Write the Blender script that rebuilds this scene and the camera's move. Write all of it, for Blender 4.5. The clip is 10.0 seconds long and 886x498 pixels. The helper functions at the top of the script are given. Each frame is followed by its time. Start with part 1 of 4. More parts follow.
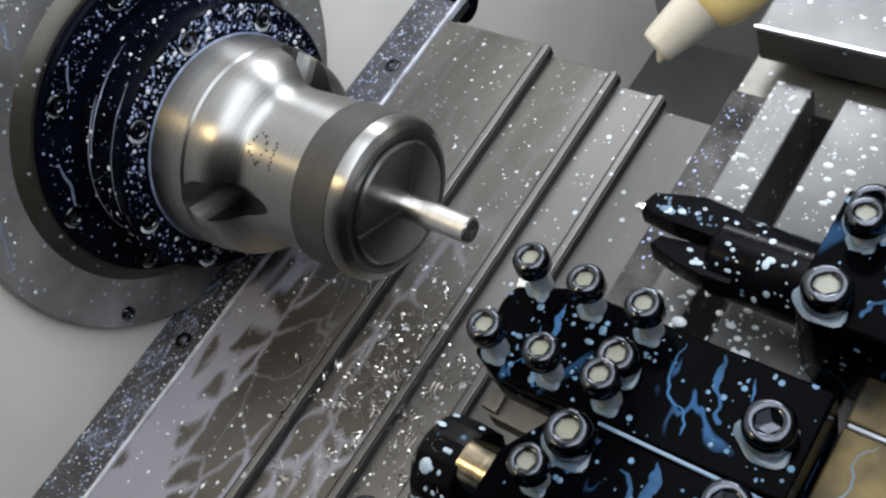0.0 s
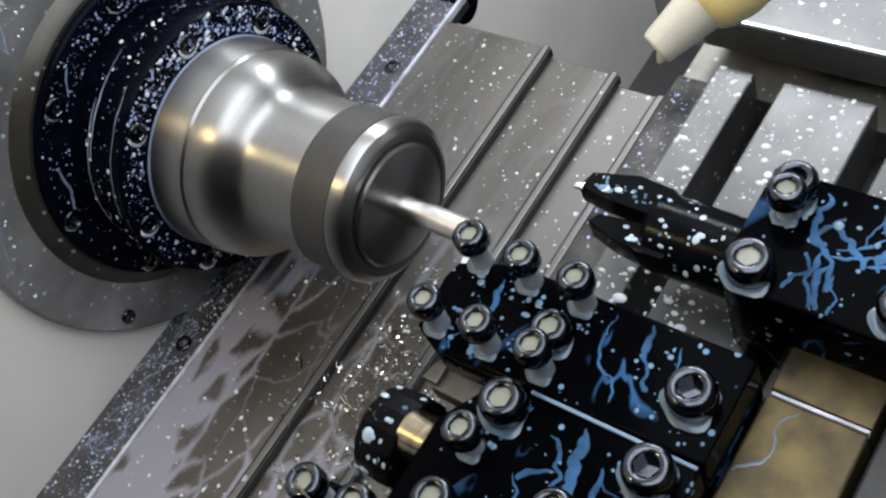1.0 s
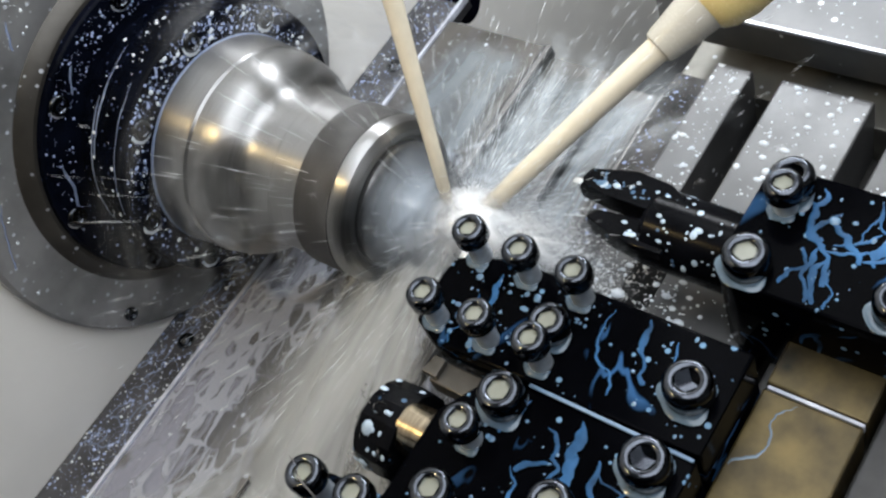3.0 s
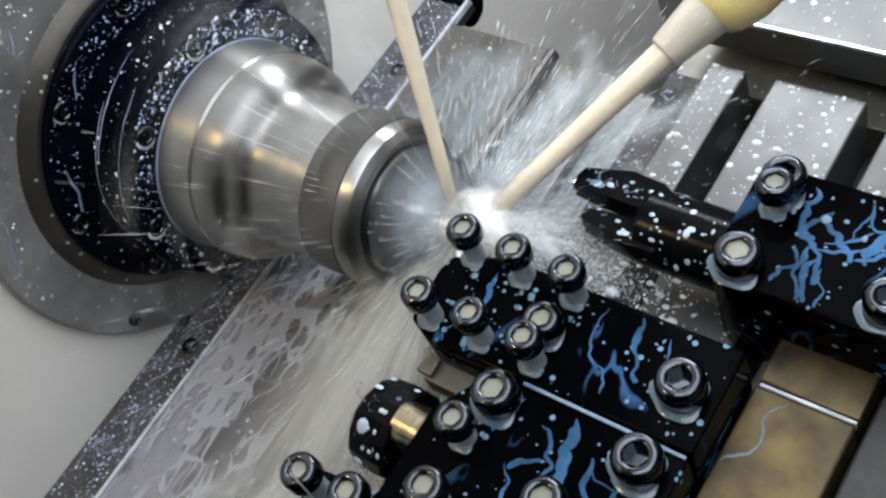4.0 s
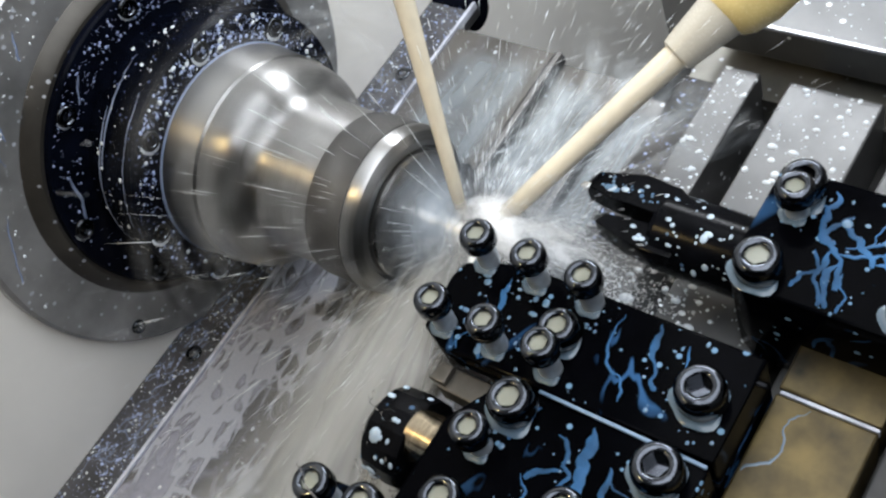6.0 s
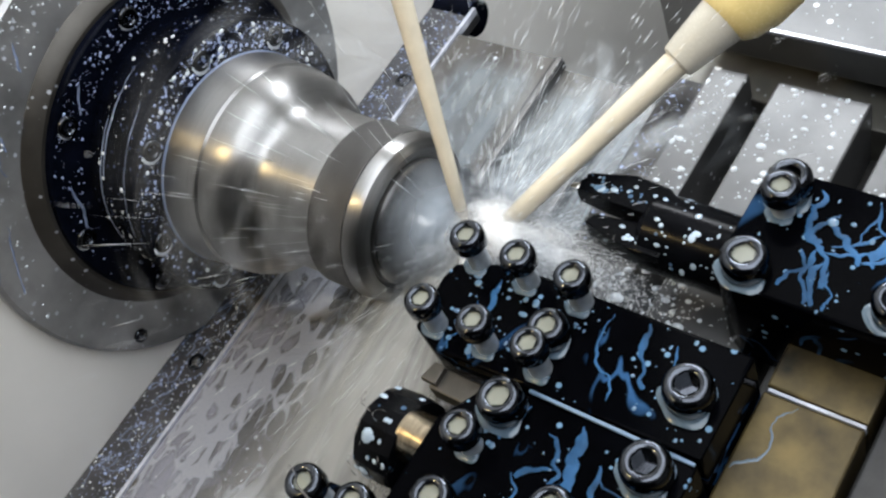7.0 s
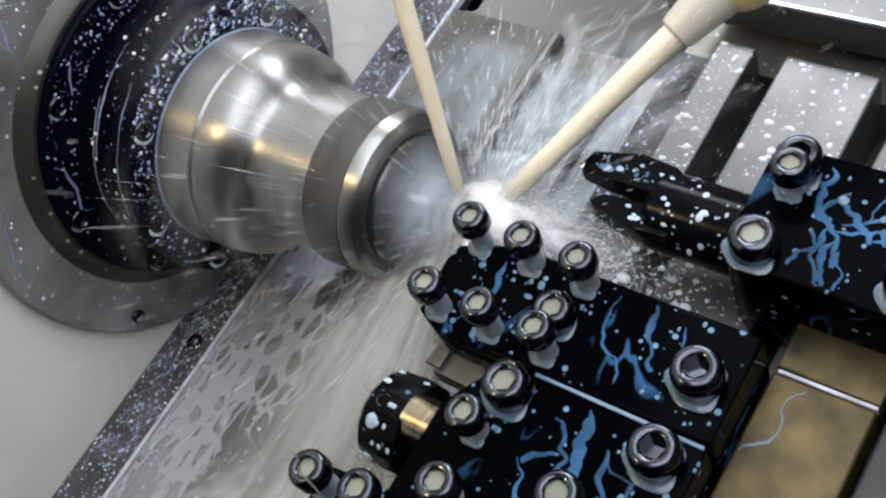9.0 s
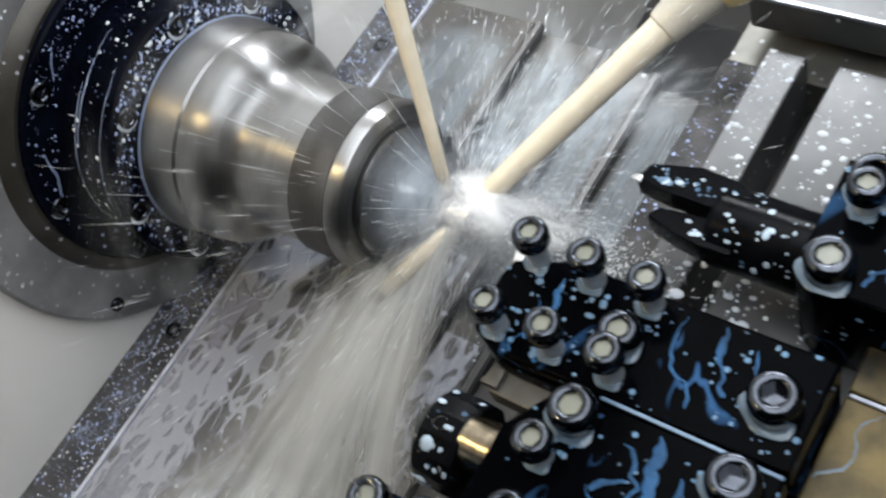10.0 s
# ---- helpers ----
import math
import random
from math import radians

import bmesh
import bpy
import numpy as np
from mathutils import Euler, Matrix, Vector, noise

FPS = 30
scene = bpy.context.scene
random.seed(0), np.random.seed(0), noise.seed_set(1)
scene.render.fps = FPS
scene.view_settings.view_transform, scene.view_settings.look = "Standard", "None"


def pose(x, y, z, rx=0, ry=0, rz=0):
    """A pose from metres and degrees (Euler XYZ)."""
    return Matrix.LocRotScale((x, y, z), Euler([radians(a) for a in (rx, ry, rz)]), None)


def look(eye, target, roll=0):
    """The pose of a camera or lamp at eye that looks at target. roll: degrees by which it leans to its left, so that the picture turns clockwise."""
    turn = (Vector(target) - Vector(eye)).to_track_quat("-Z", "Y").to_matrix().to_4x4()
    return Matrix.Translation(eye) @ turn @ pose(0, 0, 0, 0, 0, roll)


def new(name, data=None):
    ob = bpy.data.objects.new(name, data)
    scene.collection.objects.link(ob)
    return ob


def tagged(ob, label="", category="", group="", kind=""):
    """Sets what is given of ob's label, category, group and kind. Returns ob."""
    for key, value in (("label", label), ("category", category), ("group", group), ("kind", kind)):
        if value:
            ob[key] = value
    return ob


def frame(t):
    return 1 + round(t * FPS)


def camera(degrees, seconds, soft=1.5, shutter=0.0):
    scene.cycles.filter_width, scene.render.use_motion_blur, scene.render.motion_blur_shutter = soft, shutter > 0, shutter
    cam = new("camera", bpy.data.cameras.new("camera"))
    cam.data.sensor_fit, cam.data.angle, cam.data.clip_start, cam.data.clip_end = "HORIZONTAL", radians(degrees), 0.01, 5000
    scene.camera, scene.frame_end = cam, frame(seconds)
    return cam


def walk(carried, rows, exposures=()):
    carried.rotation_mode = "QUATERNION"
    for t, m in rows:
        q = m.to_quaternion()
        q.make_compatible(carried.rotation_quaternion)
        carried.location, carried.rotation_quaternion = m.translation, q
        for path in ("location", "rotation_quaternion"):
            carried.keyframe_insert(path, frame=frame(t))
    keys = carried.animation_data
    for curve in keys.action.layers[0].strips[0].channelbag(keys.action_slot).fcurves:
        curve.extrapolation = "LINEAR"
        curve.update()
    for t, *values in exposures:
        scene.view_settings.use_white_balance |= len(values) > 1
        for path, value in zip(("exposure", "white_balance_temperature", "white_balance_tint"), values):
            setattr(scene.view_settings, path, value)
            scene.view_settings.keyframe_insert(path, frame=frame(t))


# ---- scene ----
cam = camera(44.4, 10.0, soft=2.4, shutter=0.8)
walk(cam, [
    (0.0, pose(0.2140, -0.2432, 1.2758, 58.79, -0.21, 38.07)),
    (0.5, pose(0.2146, -0.2423, 1.2770, 58.74, -0.12, 38.16)),
    (1.0, pose(0.2133, -0.2424, 1.2759, 58.81, -0.00, 37.96)),
    (1.5, pose(0.2130, -0.2433, 1.2770, 58.71, -0.20, 37.87)),
    (2.0, pose(0.2145, -0.2432, 1.2752, 59.00, -0.11, 37.94)),
    (2.5, pose(0.2145, -0.2440, 1.2754, 58.83, -0.20, 38.11)),
    (4.0, pose(0.2114, -0.2439, 1.2768, 58.86, -0.06, 38.02)),
    (4.5, pose(0.2116, -0.2426, 1.2757, 59.02, 0.07, 38.13)),
    (5.0, pose(0.2117, -0.2463, 1.2747, 59.25, 0.12, 37.90)),
    (5.5, pose(0.2072, -0.2428, 1.2745, 59.09, -0.06, 38.00)),
    (7.0, pose(0.2055, -0.2419, 1.2759, 59.27, 0.44, 37.73)),
    (7.5, pose(0.2040, -0.2376, 1.2778, 58.76, 0.60, 37.91)),
    (8.0, pose(0.2054, -0.2364, 1.2744, 58.44, 0.85, 37.73)),
    (8.5, pose(0.2070, -0.2371, 1.2745, 58.12, 1.10, 37.67)),
    (9.0, pose(0.2051, -0.2380, 1.2747, 57.99, 1.03, 37.58)),
    (9.5, pose(0.2005, -0.2371, 1.2752, 57.73, 0.54, 37.45)),
    (10.0, pose(0.2000, -0.2411, 1.2766, 57.20, -0.30, 36.35)),
], exposures=[(0.0, 0.0), (10.0, 0.0)])

# The machine's own axes: a along the spindle, b up the 30 degree slant bed, c off the bed.
# All sizes below are in millimetres along a, b, c.
BED = Matrix.Translation((0, 0, 1.1)) @ pose(0, 0, 0, 30, 0, 0)
MM = 0.001
UP = Vector((0, 0.5, 0.866))          # plumb line in a, b, c

# ---------------------------------------------------------------- world and lamps
world = bpy.data.worlds.new("workshop")
scene.world = world
world.use_nodes = True
wn = world.node_tree
bg = wn.nodes["Background"]
tc = wn.nodes.new("ShaderNodeTexCoord")
sep = wn.nodes.new("ShaderNodeSeparateXYZ")
ramp = wn.nodes.new("ShaderNodeValToRGB")
ramp.color_ramp.elements[0].position, ramp.color_ramp.elements[0].color = 0.48, (0.025, 0.026, 0.03, 1)
ramp.color_ramp.elements[1].position, ramp.color_ramp.elements[1].color = 0.92, (0.90, 0.97, 1.08, 1)
mp = wn.nodes.new("ShaderNodeMath")
mp.operation, mp.inputs[1].default_value, mp.inputs[2].default_value = "MULTIPLY_ADD", 0.5, 0.5
wn.links.new(tc.outputs["Generated"], sep.inputs[0])
wn.links.new(sep.outputs["Z"], mp.inputs[0])
wn.links.new(mp.outputs[0], ramp.inputs[0])
wn.links.new(ramp.outputs[0], bg.inputs[0])
bg.inputs[1].default_value = 0.26


def area(name, eye, target, sx, sy, watts, colour):
    lamp = bpy.data.lights.new(name, "AREA")
    lamp.shape, lamp.size, lamp.size_y = "RECTANGLE", sx * MM, sy * MM
    lamp.energy, lamp.color = watts, colour
    ob = new(name, lamp)
    ob.matrix_basis = BED @ look(Vector(eye) * MM, Vector(target) * MM)
    return ob


LAMP_BACK = area("led_panel_light", (160, 70, 470), (-70, -20, -60), 600, 420, 3.7, (0.93, 0.98, 1.04))
LAMP_REAR = area("led_tube_light", (-20, 316, 235), (-40, 0, -20), 240, 50, 1.5, (0.93, 0.98, 1.04))
LAMP_WARM = area("work_lamp_light", (-95, -195, 378), (-20, 0, 0), 22, 22, 0.42, (1.0, 0.74, 0.34))


# ---------------------------------------------------------------- materials
def mat(name, base, rough=0.4, metal=0.0, vary=0.25, scale=120.0, stretch=(1, 1, 1), bump=0.05, rough_vary=0.15, fine=1400.0):
    m = bpy.data.materials.new(name)
    m.use_nodes = True
    nt = m.node_tree
    b = nt.nodes["Principled BSDF"]
    co = nt.nodes.new("ShaderNodeTexCoord")
    mapping = nt.nodes.new("ShaderNodeMapping")
    mapping.inputs["Scale"].default_value = stretch
    nt.links.new(co.outputs["Object"], mapping.inputs[0])
    n1 = nt.nodes.new("ShaderNodeTexNoise")
    n1.inputs["Scale"].default_value, n1.inputs["Detail"].default_value = scale, 5
    n2 = nt.nodes.new("ShaderNodeTexNoise")
    n2.inputs["Scale"].default_value, n2.inputs["Detail"].default_value = fine, 3
    for n in (n1, n2):
        nt.links.new(mapping.outputs[0], n.inputs["Vector"])
    r = nt.nodes.new("ShaderNodeValToRGB")
    lo = [c * (1 - vary) for c in base]
    hi = [min(1, c * (1 + vary)) for c in base]
    r.color_ramp.elements[0].position, r.color_ramp.elements[0].color = 0.3, (*lo, 1)
    r.color_ramp.elements[1].position, r.color_ramp.elements[1].color = 0.7, (*hi, 1)
    nt.links.new(n1.outputs[0], r.inputs[0])
    nt.links.new(r.outputs[0], b.inputs["Base Color"])
    rr = nt.nodes.new("ShaderNodeMapRange")
    rr.inputs[3].default_value, rr.inputs[4].default_value = max(0.03, rough - rough_vary), min(1, rough + rough_vary)
    nt.links.new(n2.outputs[0], rr.inputs[0])
    nt.links.new(rr.outputs[0], b.inputs["Roughness"])
    b.inputs["Metallic"].default_value = metal
    if bump:
        bp = nt.nodes.new("ShaderNodeBump")
        bp.inputs["Strength"].default_value, bp.inputs["Distance"].default_value = bump, 0.0004
        nt.links.new(n2.outputs[0], bp.inputs["Height"])
        nt.links.new(bp.outputs[0], b.inputs["Normal"])
    return m


def gloss(m, level):
    m.node_tree.nodes["Principled BSDF"].inputs["Specular IOR Level"].default_value = level
    return m


def runs(m, colour, scale, stretch, width, strength, patches=0.62):
    """Coolant runs that wander over a dark face, with a few wide wet patches."""
    nt = m.node_tree
    b = nt.nodes["Principled BSDF"]
    base = b.inputs["Base Color"].links[0].from_socket
    co = nt.nodes.new("ShaderNodeTexCoord")
    mapping = nt.nodes.new("ShaderNodeMapping")
    mapping.inputs["Scale"].default_value = stretch
    nt.links.new(co.outputs["Object"], mapping.inputs[0])
    n = nt.nodes.new("ShaderNodeTexNoise")
    n.inputs["Scale"].default_value, n.inputs["Detail"].default_value, n.inputs["Distortion"].default_value = scale, 3, 0.9
    nt.links.new(mapping.outputs[0], n.inputs["Vector"])
    off = nt.nodes.new("ShaderNodeMath")
    off.operation, off.inputs[1].default_value = "SUBTRACT", 0.5
    nt.links.new(n.outputs[0], off.inputs[0])
    ab = nt.nodes.new("ShaderNodeMath")
    ab.operation = "ABSOLUTE"
    nt.links.new(off.outputs[0], ab.inputs[0])
    line = nt.nodes.new("ShaderNodeMapRange")
    line.inputs[1].default_value, line.inputs[2].default_value = width * 0.45, width
    line.inputs[3].default_value, line.inputs[4].default_value = 1.0, 0.0
    nt.links.new(ab.outputs[0], line.inputs[0])
    gate = nt.nodes.new("ShaderNodeTexNoise")
    gate.inputs["Scale"].default_value, gate.inputs["Detail"].default_value = scale * 0.8, 2
    nt.links.new(co.outputs["Object"], gate.inputs["Vector"])
    g = nt.nodes.new("ShaderNodeMapRange")
    g.inputs[1].default_value, g.inputs[2].default_value = 0.46, 0.56
    nt.links.new(gate.outputs[0], g.inputs[0])
    lg = nt.nodes.new("ShaderNodeMath")
    lg.operation = "MULTIPLY"
    nt.links.new(line.outputs[0], lg.inputs[0])
    nt.links.new(g.outputs[0], lg.inputs[1])
    wide = nt.nodes.new("ShaderNodeMapRange")
    wide.inputs[1].default_value, wide.inputs[2].default_value, wide.inputs[4].default_value = patches, patches + 0.05, 0.85
    nt.links.new(n.outputs[0], wide.inputs[0])
    mx = nt.nodes.new("ShaderNodeMath")
    mx.operation = "MAXIMUM"
    nt.links.new(lg.outputs[0], mx.inputs[0])
    nt.links.new(wide.outputs[0], mx.inputs[1])
    st = nt.nodes.new("ShaderNodeMath")
    st.operation, st.inputs[1].default_value = "MULTIPLY", strength
    nt.links.new(mx.outputs[0], st.inputs[0])
    mix = nt.nodes.new("ShaderNodeMix")
    mix.data_type = "RGBA"
    mix.inputs[7].default_value = (*colour, 1)
    nt.links.new(st.outputs[0], mix.inputs[0])
    nt.links.new(base, mix.inputs[6])
    nt.links.new(mix.outputs[2], b.inputs["Base Color"])
    return m


def milky(m, colour, veins=0.0, specks=0.0, stretch=(1, 1, 1), scale=60.0, amount=0.5, speck_scale=260.0, lower=False, least=0.0, gate=(0.40, 0.72)):
    """Dried and wet coolant on a surface: a net of milky veins and a spatter of specks."""
    nt = m.node_tree
    b = nt.nodes["Principled BSDF"]
    base = b.inputs["Base Color"].links[0].from_socket
    co = nt.nodes.new("ShaderNodeTexCoord")
    mapping = nt.nodes.new("ShaderNodeMapping")
    mapping.inputs["Scale"].default_value = stretch
    nt.links.new(co.outputs["Object"], mapping.inputs[0])
    warp = nt.nodes.new("ShaderNodeTexNoise")
    warp.inputs["Scale"].default_value, warp.inputs["Detail"].default_value = scale * 0.7, 4
    nt.links.new(mapping.outputs[0], warp.inputs["Vector"])
    sub = nt.nodes.new("ShaderNodeVectorMath")
    sub.operation = "MULTIPLY_ADD"
    sub.inputs[1].default_value = (1.1 / scale,) * 3
    nt.links.new(warp.outputs["Color"], sub.inputs[0])
    nt.links.new(mapping.outputs[0], sub.inputs[2])
    masks = []
    if veins:
        v = nt.nodes.new("ShaderNodeTexVoronoi")
        v.feature = "DISTANCE_TO_EDGE"
        v.inputs["Scale"].default_value = scale
        nt.links.new(sub.outputs[0], v.inputs["Vector"])
        # thick and thin stretches of the net
        wide = nt.nodes.new("ShaderNodeTexNoise")
        wide.inputs["Scale"].default_value = scale * 0.33
        nt.links.new(mapping.outputs[0], wide.inputs["Vector"])
        w = nt.nodes.new("ShaderNodeMapRange")
        w.inputs[1].default_value, w.inputs[2].default_value = gate
        w.inputs[3].default_value, w.inputs[4].default_value = least, amount
        nt.links.new(wide.outputs[0], w.inputs[0])
        if lower:
            # and pools against the rail
            xx = nt.nodes.new("ShaderNodeSeparateXYZ")
            nt.links.new(co.outputs["Object"], xx.inputs[0])
            pool = nt.nodes.new("ShaderNodeMapRange")
            pool.inputs[1].default_value, pool.inputs[2].default_value = -0.058, -0.084
            pool.inputs[3].default_value, pool.inputs[4].default_value = 0.0, 0.15
            nt.links.new(xx.outputs["X"], pool.inputs[0])
            both = nt.nodes.new("ShaderNodeMath")
            both.operation = "ADD"
            nt.links.new(w.outputs[0], both.inputs[0])
            nt.links.new(pool.outputs[0], both.inputs[1])
            w = both
        less = nt.nodes.new("ShaderNodeMath")
        less.operation = "SUBTRACT"
        nt.links.new(w.outputs[0], less.inputs[0])
        nt.links.new(v.outputs["Distance"], less.inputs[1])
        k = nt.nodes.new("ShaderNodeMapRange")
        k.inputs[1].default_value, k.inputs[2].default_value = 0.0, 0.13
        k.inputs[4].default_value = veins
        nt.links.new(less.outputs[0], k.inputs[0])
        if lower:
            # the net gathers where the slope carries the coolant down
            yy = nt.nodes.new("ShaderNodeSeparateXYZ")
            nt.links.new(co.outputs["Object"], yy.inputs[0])
            down = nt.nodes.new("ShaderNodeMapRange")
            down.inputs[1].default_value, down.inputs[2].default_value = 0.05, -0.03
            down.inputs[3].default_value, down.inputs[4].default_value = 0.08, 1.0
            nt.links.new(yy.outputs["Y"], down.inputs[0])
            mul = nt.nodes.new("ShaderNodeMath")
            mul.operation = "MULTIPLY"
            nt.links.new(k.outputs[0], mul.inputs[0])
            nt.links.new(down.outputs[0], mul.inputs[1])
            k = mul
        masks.append(k.outputs[0])
    if specks:
        v = nt.nodes.new("ShaderNodeTexVoronoi")
        v.inputs["Scale"].default_value = speck_scale
        nt.links.new(co.outputs["Object"], v.inputs["Vector"])
        rad = nt.nodes.new("ShaderNodeMath")
        rad.operation, rad.inputs[1].default_value, rad.inputs[2].default_value = "MULTIPLY_ADD", 0.5, -0.22
        bw = nt.nodes.new("ShaderNodeSeparateColor")
        nt.links.new(v.outputs["Color"], bw.inputs[0])
        nt.links.new(bw.outputs[0], rad.inputs[0])
        less = nt.nodes.new("ShaderNodeMath")
        less.operation = "SUBTRACT"
        nt.links.new(rad.outputs[0], less.inputs[0])
        nt.links.new(v.outputs["Distance"], less.inputs[1])
        k = nt.nodes.new("ShaderNodeMapRange")
        k.inputs[1].default_value, k.inputs[2].default_value, k.inputs[4].default_value = 0.0, 0.05, specks
        nt.links.new(less.outputs[0], k.inputs[0])
        masks.append(k.outputs[0])
    total = masks[0]
    if len(masks) > 1:
        mx = nt.nodes.new("ShaderNodeMath")
        mx.operation = "MAXIMUM"
        nt.links.new(masks[0], mx.inputs[0])
        nt.links.new(masks[1], mx.inputs[1])
        total = mx.outputs[0]
    mix = nt.nodes.new("ShaderNodeMix")
    mix.data_type = "RGBA"
    mix.inputs[7].default_value = (*colour, 1)
    nt.links.new(total, mix.inputs[0])
    nt.links.new(base, mix.inputs[6])
    nt.links.new(mix.outputs[2], b.inputs["Base Color"])
    if b.inputs["Metallic"].default_value > 0:
        inv = nt.nodes.new("ShaderNodeMath")
        inv.operation, inv.inputs[0].default_value = "SUBTRACT", 1.0
        nt.links.new(total, inv.inputs[1])
        mul = nt.nodes.new("ShaderNodeMath")
        mul.operation, mul.inputs[1].default_value = "MULTIPLY", b.inputs["Metallic"].default_value
        nt.links.new(inv.outputs[0], mul.inputs[0])
        nt.links.new(mul.outputs[0], b.inputs["Metallic"])
    return m


MILK = (0.62, 0.66, 0.74)
wall_paint = milky(mat("cream_enamel", (0.76, 0.735, 0.69), 0.35, 0, 0.06, 20, bump=0.02), (0.8, 0.8, 0.78), specks=0.3, speck_scale=150)
tray_dark = mat("dark_tray", (0.045, 0.045, 0.045), 0.5, 0, 0.3, 20)
rear_paint = mat("grey_enamel", (0.27, 0.275, 0.275), 0.4, 0, 0.15, 15, bump=0.03)
disc_steel = milky(mat("wet_grey_steel", (0.29, 0.29, 0.29), 0.36, 0.7, 0.35, 45), MILK, specks=0.6, speck_scale=330)
black_oxide = gloss(milky(mat("black_oxide_steel", (0.0016, 0.0022, 0.005), 0.2, 0, 0.5, 90, rough_vary=0.12), (0.10, 0.13, 0.26), specks=0.7, speck_scale=480), 0.03)
step_steel = milky(mat("brown_step_steel", (0.055, 0.051, 0.045), 0.4, 0.7, 0.4, 40), MILK, specks=0.5, speck_scale=300)
block_black = gloss(runs(milky(mat("black_tool_steel", (0.0008, 0.0009, 0.0014), 0.12, 0, 0.4, 90, rough_vary=0.08), (0.16, 0.28, 0.42), specks=0.8, speck_scale=260), (0.03, 0.085, 0.19), 40, (1.0, 0.45, 1), 0.016, 0.85, 0.635), 0.012)
jaw_black = gloss(milky(mat("black_jaw_steel", (0.002, 0.0022, 0.003), 0.22, 0, 0.5, 90, rough_vary=0.1), (0.10, 0.18, 0.30), specks=0.6, speck_scale=300), 0.06)
screw_black = mat("black_screw_steel", (0.06, 0.065, 0.075), 0.12, 1.0, 0.3, 200, rough_vary=0.05, bump=0.02)
screw_shank = mat("wet_zinc_shank", (0.42, 0.46, 0.50), 0.35, 0.4, 0.2, 300)
turned_steel = mat("turned_steel", (0.295, 0.29, 0.285), 0.34, 1.0, 0.12, 60, stretch=(30, 0.6, 0.6), bump=0.03, rough_vary=0.08, fine=500)
tb = turned_steel.node_tree
tang = tb.nodes.new("ShaderNodeTangent")
tang.direction_type, tang.axis = "RADIAL", "X"
tb.links.new(tang.outputs[0], tb.nodes["Principled BSDF"].inputs["Tangent"])
tb.nodes["Principled BSDF"].inputs["Anisotropic"].default_value = 0.75
tb.nodes["Principled BSDF"].inputs["Anisotropic Rotation"].default_value = 0.25
face_steel = mat("ground_face_steel", (0.34, 0.335, 0.33), 0.24, 1.0, 0.1, 60, bump=0.02, rough_vary=0.06)
grip_band = mat("matt_grey_band", (0.06, 0.058, 0.056), 0.5, 0.6, 0.15, 60, stretch=(20, 1, 1))
# near-black: the shade inside the ports and slits is put into the colour
hole_shade = mat("recess_shade", (0.02, 0.02, 0.022), 0.4, 0.2)
bar_steel = mat("bright_bar", (0.66, 0.65, 0.63), 0.22, 1.0, 0.1, 80, stretch=(20, 1, 1))
cover_steel = milky(mat("way_cover_steel", (0.145, 0.14, 0.135), 0.42, 0.7, 0.2, 40, stretch=(1, 0.2, 1), rough_vary=0.1), MILK, specks=0.55, speck_scale=170)
# faint brown in the base stands in for warm reflections; the milky net is coolant
cover_wet = milky(mat("way_cover_wet", (0.112, 0.105, 0.095), 0.40, 0.7, 0.25, 40, stretch=(1, 0.3, 1), rough_vary=0.12), (0.31, 0.31, 0.38), veins=0.75, specks=0.6, stretch=(1.0, 0.42, 1), scale=88, amount=0.30, speck_scale=330, lower=True, least=0.05)
rail_steel = milky(mat("rail_steel", (0.08, 0.08, 0.086), 0.4, 0.6, 0.4, 50, rough_vary=0.12), (0.42, 0.46, 0.58), specks=0.75, speck_scale=520)
flank_steel = gloss(milky(mat("stained_flank_steel", (0.055, 0.053, 0.052), 0.7, 0, 0.8, 70, rough_vary=0.15), (0.30, 0.33, 0.46), specks=0.7, speck_scale=420), 0.2)
# darker copy of way_cover_steel: shade beneath the tool slide put into its colour
cover_shaded = milky(mat("shaded_cover_steel", (0.085, 0.082, 0.078), 0.5, 0.5, 0.2, 40, stretch=(1, 0.2, 1), rough_vary=0.1), MILK, specks=0.4, speck_scale=170)
edge_steel = mat("bright_edge", (0.32, 0.33, 0.35), 0.3, 0.9, 0.15)
# pale colour painted for the rail edge's highlight; also milky coolant in the gib joint
edge_glint_milk = mat("pale_glint_and_milk", (0.42, 0.44, 0.50), 0.3, 0, 0.4, 90)
rubber = mat("wiper_rubber", (0.012, 0.012, 0.012), 0.5, 0, 0.3)
table_steel = milky(mat("table_steel", (0.092, 0.092, 0.092), 0.42, 0.5, 0.2, 60), (0.75, 0.77, 0.8), specks=0.8, speck_scale=150)
platform_steel = milky(mat("brown_ledge_steel", (0.12, 0.115, 0.10), 0.42, 0.5, 0.3, 70), MILK, specks=0.4, speck_scale=260)
# darkened so the slots between strips look shaded; the gib rail shares it
slot_dark = mat("slot_shade_and_rail_steel", (0.028, 0.027, 0.026), 0.5, 0.3, 0.3)
brass = mat("oily_brass", (0.06, 0.043, 0.014), 0.42, 0.55, 0.85, 55)
brown_steel = mat("brown_steel", (0.10, 0.092, 0.08), 0.42, 0.7, 0.35, 90)
# the work lamp's gold reflection is put into this neck's base colour
neck_steel = mat("gold_glint_ground_steel", (0.30, 0.25, 0.18), 0.22, 1.0, 0.35, 150, stretch=(6, 1, 1))
plastic = mat("milky_plastic", (0.62, 0.58, 0.49), 0.25, 0, 0.08, 30)
plastic.node_tree.nodes["Principled BSDF"].inputs["Alpha"].default_value = 0.72
